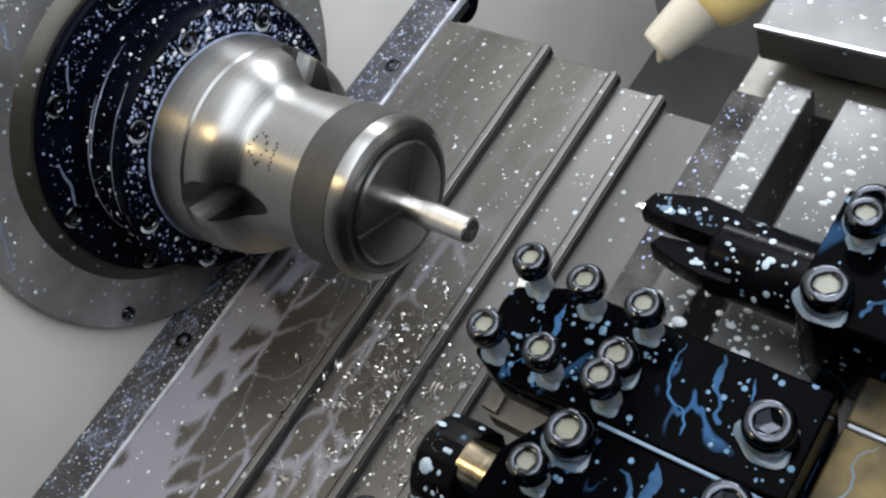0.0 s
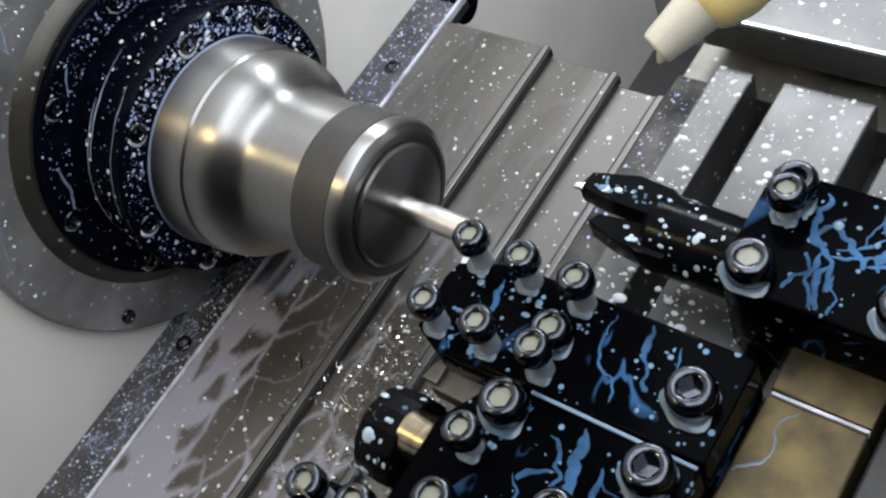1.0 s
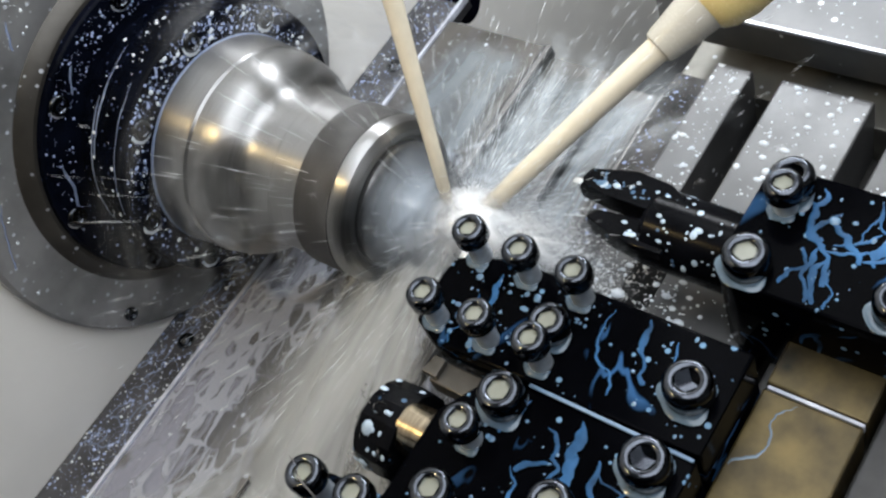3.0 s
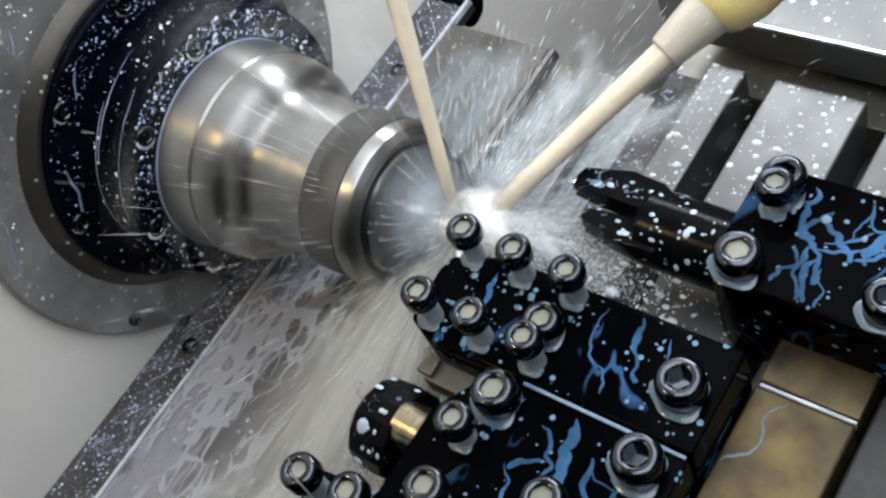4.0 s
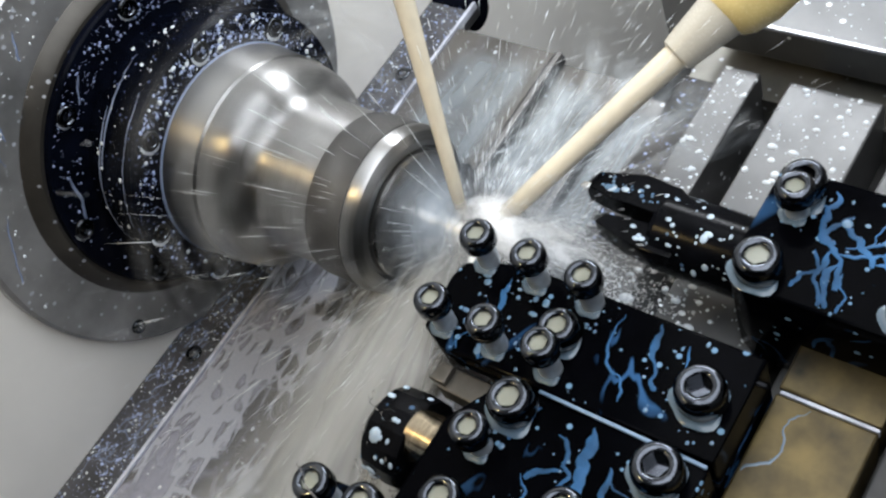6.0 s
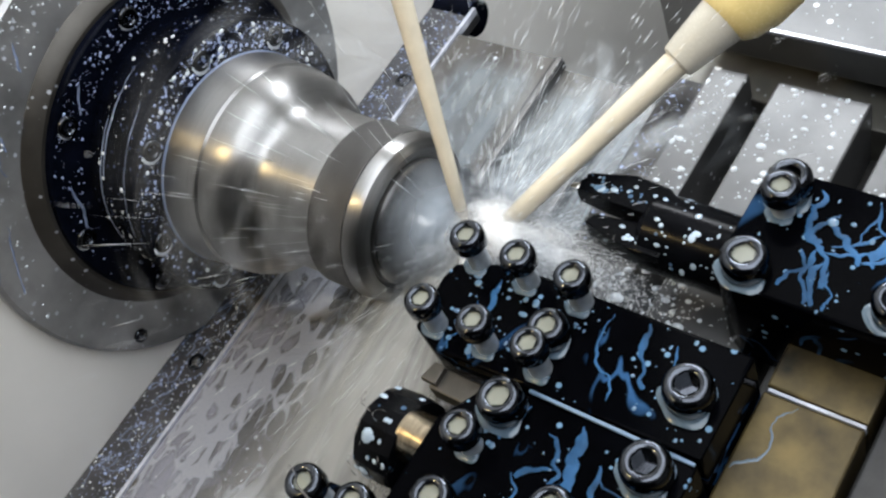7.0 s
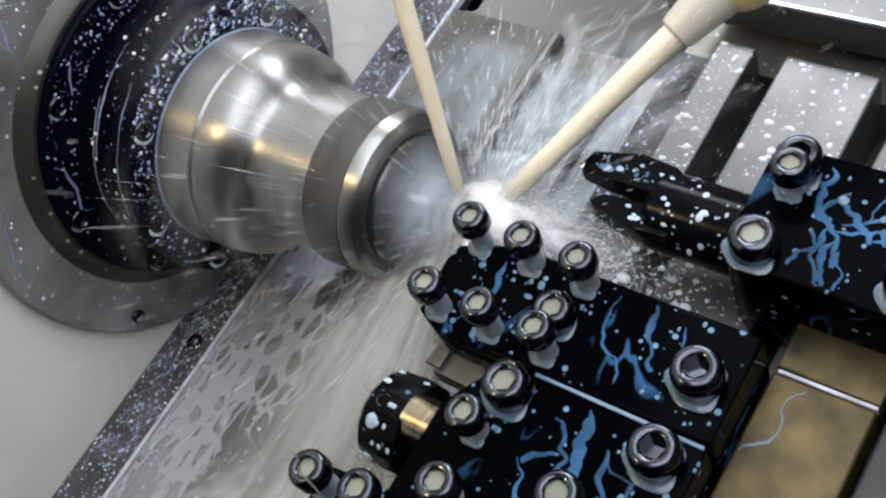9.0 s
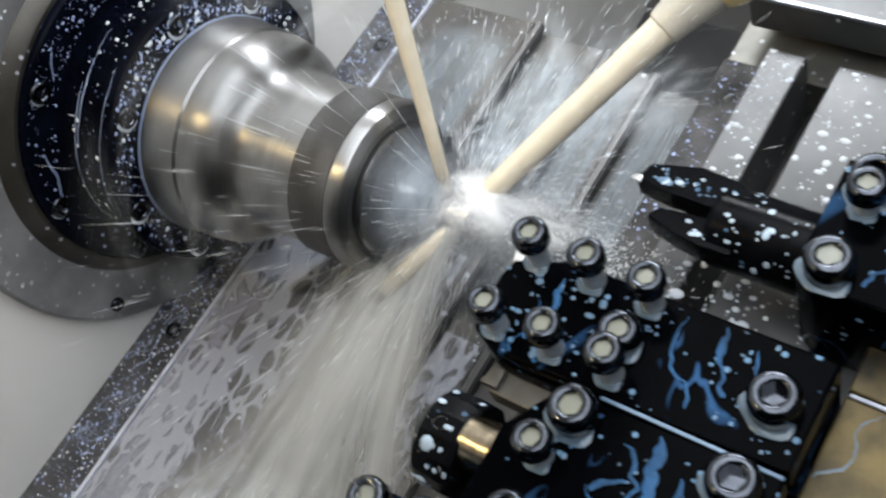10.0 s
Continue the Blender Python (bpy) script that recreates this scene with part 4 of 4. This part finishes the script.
rng = np.random.default_rng(46)
for top, starts, bounds, c in ((block, ((97, -10), (108, -9), (118, -12), (60, -13), (57, -22)), (46, 137, -41, -8.5), 8),
                               (second, ((90, -45), (98, -50), (106, -44), (115, -52), (94, -64), (122, -46)), (80, 137, -116, -43.5), 8),
                               (holder, ((134, 46), (142, 40), (150, 47), (158, 44), (136, 26), (146, 22), (168, 40)), (118, 228, 9, 48), 12)):
    for q in starts:
        vein_tree(top, q, c, rng.uniform(18, 42), rng.uniform(0.35, 1.3), rng, blue_run, bounds)

# ---------------------------------------------------------------- coolant nozzle
HIT = Vector((34.5, 8, 0))
TIP = Vector((70.5, 71.0, 24.6))
OUT = (TIP - HIT).normalized()
nozzle = thing("coolant_nozzle", TIP, "milky plastic coolant nozzle with an amber joint", "coolant nozzle")
part("spout", turned([(-1.4, 4.4), (-2, 5.0), (-1.4, 5.7), (0, 6.1), (20, 8.8), (20, 7.6), (0, 4.7), (-1.4, 4.4)], TIP, OUT), plastic, nozzle, "milky cone spout")
part("joint", turned([(16, 8.4), (17, 9.6), (20, 11.4), (27, 13.0), (36, 13), (43, 9), (43, 7)], TIP, OUT), amber, nozzle, "amber ball joint")
part("drip", turned([(-6.4, 0), (-6.0, 0.7), (-4.6, 1.5), (-2.4, 2.4), (-1.4, 2.2), (-1.4, 0)], TIP - UP * 2.2 + OUT * 3.0, UP * 0.7 + OUT * 0.5), plastic, nozzle, "hanging cream drip")
for k in range(7):
    part("hose_link", turned([(40 + 16 * k, 7), (42 + 16 * k, 9.5), (49 + 16 * k, 11), (55 + 16 * k, 9), (58 + 16 * k, 7)], TIP, OUT), plastic if k % 2 else amber, nozzle)


def jet(name, foot, top, r0, r1, label, seed):
    """A coolant stream from foot to top, a little uneven along its length."""
    foot, top = Vector(foot), Vector(top)
    ob = thing(name, foot, label, "coolant stream")
    n = 60
    rng = np.random.default_rng(seed)
    wob = np.cumsum(rng.normal(0, 0.05, n + 1))
    wob -= np.linspace(wob[0], wob[-1], n + 1)
    length = (top - foot).length
    rows = [(0, 0)] + [(length * k / n, (r0 + (r1 - r0) * k / n + 0.6 * wob[k]) * min(1.0, 0.6 + k / 8)) for k in range(n + 1)] + [(length, 0)]
    part("stream", turned(rows, foot, top - foot, 24), coolant, ob)
    return ob


right_jet = jet("coolant_stream", HIT - OUT * 8, TIP + OUT * 58, 3.0, 5.3, "cream coolant stream from the plastic nozzle", 3)
JET_UP = Vector((-21.7, 32.5, 60)).normalized()
left_jet = jet("coolant_stream", Vector((25, 2.5, 0)) - JET_UP * 5, Vector((25, 2.5, 0)) + JET_UP * 260, 1.9, 6.0, "cream coolant stream falling from above", 4)

# ---------------------------------------------------------------- chips on the covers
chips = thing("swarf", (-20, -50, -75), "curled bright metal chips lying on the way covers", "metal chips", kind="stuff")


def curls():
    rng = np.random.default_rng(77)
    bm = bmesh.new()
    for i in range(210):
        a, b = rng.normal(-6, 15), rng.normal(-40, 24)
        if not -70 < a < 22:
            continue
        c = -75 if a < -34 else -80 if a < 0 else -85
        r, n, turns = rng.uniform(1.0, 3.8), 26, rng.uniform(0.6, 2.6)
        m = Matrix.Translation((a, b, c + r * 0.7)) @ Euler(rng.uniform(0, 6.28, 3)).to_matrix().to_4x4()
        wide, rise = rng.uniform(0.09, 0.2), rng.uniform(0.5, 5.0)
        last = None
        for k in range(n):
            g = 6.283 * turns * k / n
            p = [m @ Vector((r * math.cos(g), r * math.sin(g), rise * k / n + s * wide)) for s in (-1, 1)]
            vs = [bm.verts.new((q.x, q.y, max(q.z, c + 0.1))) for q in p]
            if last:
                bm.faces.new((last[0], last[1], vs[1], vs[0]))
            last = vs
    return bm


part("swarf_tangle", curls(), chip_steel, chips)

# ---------------------------------------------------------------- coolant in the air and on the covers
film = thing("coolant_film", (-30, -40, -80), "milky coolant film running down the way covers", "coolant film")


def sheet(a0, a1, b0, b1, c):
    bm = bmesh.new()
    na, nb = 24, 60
    grid = [[bm.verts.new((a0 + (a1 - a0) * i / na, b0 + (b1 - b0) * j / nb, c + 0.35 * noise.noise(Vector((i * 0.5, j * 0.35, c))))) for j in range(nb + 1)] for i in range(na + 1)]
    for i in range(na):
        for j in range(nb):
            bm.faces.new((grid[i][j], grid[i + 1][j], grid[i + 1][j + 1], grid[i][j + 1]))
    return bm


part("film_sheet", sheet(-90, -38, -250, 70, -75), film_milk, film)
part("film_sheet", sheet(-33.5, -4.5, -250, 60, -80), film_milk, film)
part("film_sheet", sheet(2, 19, -250, 30, -85), film_milk, film)


def mapped(name, grid, material, parent, wrap=False):
    """A sheet from a grid of places, with a map that runs 0 to 1 along both ways."""
    nu, nv = len(grid), len(grid[0])
    base = base_of(parent)
    verts = [tuple((Vector(q) - base) * MM) for row in grid for q in row]
    faces, uv = [], []
    for i in range(nu - 1):
        for j in range(nv - 1):
            faces.append((i * nv + j, (i + 1) * nv + j, (i + 1) * nv + j + 1, i * nv + j + 1))
            for x, y in ((i, j), (i + 1, j), (i + 1, j + 1), (i, j + 1)):
                uv += [x / (nu - 1), y / (nv - 1)]
    me = bpy.data.meshes.new(name)
    me.from_pydata(verts, [], faces)
    layer = me.uv_layers.new(name="flow")
    layer.data.foreach_set("uv", uv)
    me.polygons.foreach_set("use_smooth", np.ones(len(faces), bool))
    me.materials.append(material)
    ob = new(name, me)
    ob.parent = parent
    return ob


wash = thing("coolant_wash", (-20, 70, -80), "thin bluish coolant wash over the upper covers", "coolant film")
for a0, a1, c in ((-84, -38.5, -75), (-34, -4, -80), (1, 19.5, -85), (25, 48, -90)):
    mapped("wash_sheet", [[(a0 + (a1 - a0) * i / 12, 128 - 128 * j / 30, c + 0.3 * noise.noise(Vector((i * 0.5, j * 0.35, c)))) for j in range(31)] for i in range(13)], wash_milk, wash)


def burst(rng, n, axis, spread, near, far):
    """Directions within `spread` degrees of axis, and distances."""
    axis = np.array(Vector(axis).normalized())
    d = rng.normal(0, math.tan(radians(spread)), (n, 3)) + axis
    d /= np.linalg.norm(d, axis=1, keepdims=True)
    return d, near + (far - near) * rng.random(n) ** 1.4


IMPACT = np.array((30.0, 3.0, -2.0))
mist = thing("coolant_mist", tuple(IMPACT), "white coolant mist bursting where the streams meet", "coolant mist", kind="stuff")
rng = np.random.default_rng(8)
core = IMPACT + rng.normal(0, 1, (30000, 3)) * (5.5, 5, 4) + np.array((1, 3, -1))
cloud("mist_core", core, rng.uniform(0.03, 0.06, len(core)), rng.normal(0, 0.15, core.shape), mist_white, mist)
side = np.array((50.0, 12.0, -10.0)) + rng.normal(0, 1, (6000, 3)) * (9, 5, 5)
cloud("mist_side", side, rng.uniform(0.025, 0.05, len(side)), rng.normal(0, 0.3, side.shape), mist_white, mist)
froth = np.array((66.0, 10.0, -29.0)) + rng.normal(0, 1, (1500, 3)) * (14, 9, 1)
cloud("mist_froth", froth, rng.uniform(0.08, 0.3, len(froth)), rng.normal(0, 0.4, froth.shape) * (1, 1, 0.2), mist_white, mist)

fall = thing("coolant_fall", (20, -20, -40), "white coolant sheet pouring off the tool onto the covers", "coolant fall", kind="stuff")
n = 3000
u = rng.random(n)
start = IMPACT + rng.normal(0, 1, (n, 3)) * (10, 7, 5) + np.array((-4, -6, -4))
drop_a = -34 * u + rng.normal(0, 1, n) * (6 + 12 * u)
fall_pts = start + np.stack([drop_a, -150 * u ** 1.2, -72 * np.minimum(1, u * 2.2)], 1)
fall_pts[:, 2] = np.maximum(fall_pts[:, 2], -74 + rng.random(n) * 9)
flow = np.stack([-0.2 * np.ones(n), -1.0 * np.ones(n), np.where(u < 0.45, -0.9, 0.0)], 1) * rng.uniform(0.5, 2.6, (n, 1))
cloud("pour_mist", fall_pts, rng.uniform(0.02, 0.05, n), flow, mist_white, fall)


def pour(lift, wide, side):
    """The sheet that pours off the tool, meets the covers and runs down them."""
    rows = []
    for i in range(25):
        w = i / 24 * 2 - 1
        row = []
        for j in range(41):
            u = j / 40
            spread = (6 + wide * min(1, u * 1.6))
            a = 26 + side - 44 * u + w * spread
            b = 4 - 8 * u - 215 * u ** 1.35
            c = max(-2 + lift - 150 * u * (0.35 + u), -76.0 - (0 if a < -34 else 4 if a < 0 else 8) + 3.0 + lift)
            c += 1.5 * noise.noise(Vector((w * 2.2, u * 6, lift)))
            row.append((a, b, c))
        rows.append(row)
    return rows


mapped("pour_sheet", pour(2.0, 52, -8), pour_haze, fall)
mapped("pour_sheet", pour(7.0, 34, 2), pour_haze, fall)

def puff(middle, facing, ra, rb, material, bulge=0.55):
    """A round bulging veil of fine drops about middle, ra and rb wide."""
    turn = Vector((0, 0, 1)).rotation_difference(Vector(facing).normalized()).to_matrix()
    dome = []
    for i in range(21):
        row = []
        for j in range(21):
            x, y = i / 10 - 1, j / 10 - 1
            row.append(Vector(middle) + turn @ Vector((x * ra, y * rb, bulge * min(ra, rb) * (0.5 - x * x - y * y))))
        dome.append(row)
    return mapped("haze_dome", dome, material, mist)


# where the streams strike
for radius, facing in ((11, (0.5, -0.1, 0.8)), (15, (0.5, 0.35, 0.8)), (20, (0.2, 0.1, 0.9)), (13, (0.7, -0.3, 0.6))):
    puff(IMPACT + np.array((4, 2, 2)), facing, radius * 1.25, radius, puff_haze)
for radius, facing in ((30, (0.4, 0.2, 0.9)), (38, (0.3, -0.1, 0.9)), (48, (0.2, 0.3, 0.9))):
    puff(IMPACT + np.array((0, 6, -8)), facing, radius, radius, soft_haze)
# thrown along under the nozzle's stream, towards the slide
puff((49, 9, -7), (0.3, -0.2, 0.9), 25, 11, puff_haze, 0.4)
puff((60, 12, -16), (0.3, -0.1, 0.9), 30, 17, soft_haze, 0.3)
# before the collet's face
for a, r in ((12, 26), (15, 24), (19, 20), (23, 16)):
    puff((a, 1, -1), (1, 0, 0.1), r, r, face_haze, 0.3)

SWIRLS = []
for r0, r1, turn in ((33, 60, 0), (38, 78, 150)):
    ob = thing("coolant_swirl", (0, 0, 0), "thin coolant haze whirled round the chuck", "coolant haze", group="coolant haze")
    for first in (0, 120, 240):
        rows = []
        for i in range(25):
            u = i / 24
            row = []
            for j in range(31):
                g = radians(first + turn + 118 * j / 30)
                r = r0 + (r1 - r0) * u
                row.append((18 - 84 * u, r * math.cos(g), r * math.sin(g)))
            rows.append(row)
        mapped("haze_sheet", rows, swirl_haze, ob)
    SWIRLS.append((ob, 46.0 if r0 < 35 else 31.0))


WISPS = []
for k, (fan_a, lift, first) in enumerate(((0.0, 4, -22), (5.0, 12, -14), (-4.0, 22, -30))):
    ob = thing("coolant_wisps", tuple(IMPACT), "pale wisps of coolant thrown up the covers", "coolant haze", group="coolant wisps", kind="stuff")
    rows = []
    for i in range(25):
        g = radians(62 + 74 * i / 24 + first * 0.3)
        row = []
        for j in range(25):
            u = j / 24
            r = 10 + 92 * u
            row.append((IMPACT[0] + fan_a + r * math.cos(g), IMPACT[1] + r * math.sin(g), max(-2 + lift - 80 * u * (1.2 - 0.7 * u), -70 + lift * 0.4)))
        rows.append(row)
    mapped("wisp_sheet", rows, wisp_haze, ob)
    WISPS.append((ob, 0.23 + 0.06 * k))


def fan(name, count, axis, spread, near, far, wide, seed, label, long=(2, 7)):
    r = np.random.default_rng(seed)
    ob = thing(name, tuple(IMPACT), label, "coolant spray", group="coolant spray", kind="stuff")
    d, dist = burst(r, count, axis, spread, near, far)
    cloud("spray_fan", IMPACT + d * dist[:, None], r.uniform(*wide, count), d * r.uniform(*long, (count, 1)), spray_white, ob)
    return ob


FANS = [
    (fan("coolant_spray", 300, (-0.2, 0.85, 0.0), 24, 14, 120, (0.05, 0.16), 51, "white spray thrown up the covers", (0.8, 5.0)), Vector((-0.2, 0.9, 0.1)), 0.31),
    (fan("coolant_spray", 200, (0.2, 0.8, 0.25), 20, 14, 110, (0.05, 0.15), 52, "white spray thrown behind the streams", (0.8, 5.0)), Vector((0.2, 0.8, 0.4)), 0.37),
    (fan("coolant_spray", 120, (-0.85, -0.25, 0.35), 20, 25, 110, (0.03, 0.10), 53, "fine spray drifting across the chuck", (3, 13)), Vector((-0.9, -0.2, 0.3)), 0.29),
    (fan("coolant_spray", 500, (0.8, 0.4, -0.3), 26, 10, 60, (0.04, 0.12), 54, "white spray thrown at the tool slide", (0.3, 2.0)), Vector((0.8, 0.4, 0)), 0.41),
    (fan("coolant_spray", 600, (-0.55, -0.75, -0.35), 26, 15, 130, (0.03, 0.09), 55, "fine spray thrown down the covers", (1, 6)), Vector((-0.5, -0.8, -0.3)), 0.33),
]

# splashes that fly once each, out of the stream and off up the covers
SPLASHES = []
rng = np.random.default_rng(91)
for k in range(26):
    d = Vector((rng.normal(-0.05, 0.28), 0.85, rng.normal(0.25, 0.2))).normalized()
    ob = thing("coolant_splash", tuple(IMPACT), "white coolant splash flying off the streams", "coolant splash", group="coolant splashes", kind="stuff")
    n = 34
    p = IMPACT + rng.normal(0, 1, (n, 3)) * (9, 14, 8)
    cloud("splash_cluster", p, rng.uniform(0.1, 0.32, n), np.array(d) * rng.uniform(0.4, 2.6, (n, 1)) + rng.normal(0, 0.5, (n, 3)), spray_white, ob)
    SPLASHES.append((ob, d, 1.55 + 0.33 * k))


# ---------------------------------------------------------------- what moves
SLIDE_ROWS = [(0.0, 22.2, -0.5), (0.5, 22.3, -0.3), (0.567, 17.0, -0.2), (0.633, 8.0, -0.1), (0.7, 1.2, 0.0), (0.8, 0.0, 0.0), (1.0, 0.0, 0.0),
              (1.5, -0.1, 1.76), (2.0, 0.7, 4.2), (2.2, 0.6, 4.2), (2.4, 0.2, 0.6), (2.5, 0.0, 0.5), (4.0, -6.4, 1.2), (4.5, -8.6, 1.2), (4.9, -9.6, 0.6),
              (5.0, -6.0, 1.1), (5.1, -0.9, 1.3), (5.5, -2.75, 1.4), (7.0, -10.2, 2.3), (7.4, -12.0, 2.4), (7.5, -3.1, 2.7), (7.6, -1.6, 2.5),
              (8.0, -3.3, 2.2), (8.5, -4.6, 2.0), (9.0, -7.4, 2.0), (9.5, -11.6, 2.9), (9.7, -12.4, 2.9), (9.8, -11.4, 2.9), (9.9, 4.0, 3.0), (9.967, 14.6, 3.0), (10.0, 16.8, 3.0)]


def shifted(ob, offset):
    return BED @ Matrix.Translation((BASES[ob.name] + Vector(offset)) * MM)


def motions():
    for ob in MOVERS:
        walk(ob, [(t, shifted(ob, (a, b, 0))) for t, a, b in SLIDE_ROWS])
    # the chuck stands, then runs up to speed
    rows, angle = [], 0.0
    for k in range(301):
        if k > 9:
            angle += min(86.0, 24.0 * (k - 9))
        rows.append((k / 30, BED @ pose(0, 0, 0, angle, 0, 0)))
    walk(chuck, rows)
    # streams come on: one out of the nozzle, one from above
    length = (TIP - HIT).length + 10
    walk(right_jet, [(0.0, shifted(right_jet, OUT * length)), (1.07, shifted(right_jet, OUT * length)), (1.2, shifted(right_jet, (0, 0, 0))), (9.8, shifted(right_jet, (0, 0, 0))), (9.93, shifted(right_jet, OUT * -40)), (10.0, shifted(right_jet, OUT * -42))])
    walk(left_jet, [(0.0, shifted(left_jet, JET_UP * 300)), (1.25, shifted(left_jet, JET_UP * 300)), (1.4, shifted(left_jet, (0, 0, 0))), (10.0, shifted(left_jet, (0, 0, 0)))])
    # the film wells up over the covers and creeps down them
    walk(film, [(0.0, shifted(film, (0, 0, -2.2))), (1.4, shifted(film, (0, 0, -2.2))), (1.75, shifted(film, (0, 0, 1.0)))]
         + [(2.0 + 0.25 * k, shifted(film, (0, -1.3 * k, 1.0))) for k in range(33)])
    walk(wash, [(0.0, shifted(wash, (0, 0, -2.4))), (1.5, shifted(wash, (0, 0, -2.4))), (1.9, shifted(wash, (0, 0, 0.8))), (10.0, shifted(wash, (0, -4, 0.8)))])
    # the chips are washed down the covers
    walk(chips, [(0.0, shifted(chips, (0, 0, 0))), (1.35, shifted(chips, (0, 0, 0))), (1.6, shifted(chips, (-4, -70, 0))), (1.9, shifted(chips, (-8, -260, 0))), (10.0, shifted(chips, (-8, -260, 0)))])
    # mist wells up from the tray once the streams are on
    for ob, on in ((mist, 1.47), (fall, 1.6)):
        rows = [(0.0, shifted(ob, UP * -260)), (on - 0.17, shifted(ob, UP * -260)), (on, shifted(ob, (0, 0, 0)))]
        rng = np.random.default_rng(7)
        t = on + 0.2
        while t < 9.95:
            rows.append((t, shifted(ob, tuple(rng.normal(0, 1.2, 3)))))
            t += 0.2
        rows.append((10.0, shifted(ob, (0, 0, 0))))
        walk(ob, rows)
    # the haze whirls with the chuck
    for ob, step in SWIRLS:
        rows = [(0.0, shifted(ob, UP * -260)), (1.5, shifted(ob, UP * -260)), (1.7, shifted(ob, (0, 0, 0)))]
        for k in range(1, 84):
            rows.append((1.7 + 0.1 * k, BED @ pose(0, 0, 0, -step * k, 0, 0)))
        walk(ob, rows)
    for ob, period in WISPS:
        rows = [(0.0, shifted(ob, UP * -260)), (1.48, shifted(ob, UP * -260)), (1.65, shifted(ob, (0, 0, 0)))]
        t, k = 1.65 + period, 1
        while t < 9.95:
            rows.append((t, BED @ Matrix.Translation(BASES[ob.name] * MM) @ pose(0, 0, 0, 0, 0, 9 * math.sin(2.4 * k)) @ Matrix.Translation((0, 0.004 * (k % 2), 0))))
            t, k = t + period, k + 1
        rows.append((10.0, shifted(ob, (0, 0, 0))))
        walk(ob, rows)
    for ob, way, period in FANS:
        rows = [(0.0, shifted(ob, UP * -260)), (1.48, shifted(ob, UP * -260)), (1.65, shifted(ob, (0, 0, 0)))]
        t, k = 1.65 + period / 2, 0
        while t < 9.9:
            rows.append((t, shifted(ob, way * (9.0 if k % 2 == 0 else 0.0))))
            t, k = t + period / 2, k + 1
        rows.append((10.0, shifted(ob, (0, 0, 0))))
        walk(ob, rows)
    for ob, d, t in SPLASHES:
        rows = [(0.0, shifted(ob, UP * -200)), (t - 0.15, shifted(ob, UP * -200)), (t, shifted(ob, (0, 0, 0))), (t + 0.2, shifted(ob, d * 70)),
                (t + 0.45, shifted(ob, d * 150 + UP * 20)), (t + 0.8, shifted(ob, d * 200 + UP * 180)), (max(10.0, t + 0.9), shifted(ob, d * 200 + UP * 300))]
        walk(ob, [r for r in rows if r[0] <= 10.0] if t + 0.8 < 10 else rows[:3] + [(10.0, shifted(ob, d * 70))])


motions()
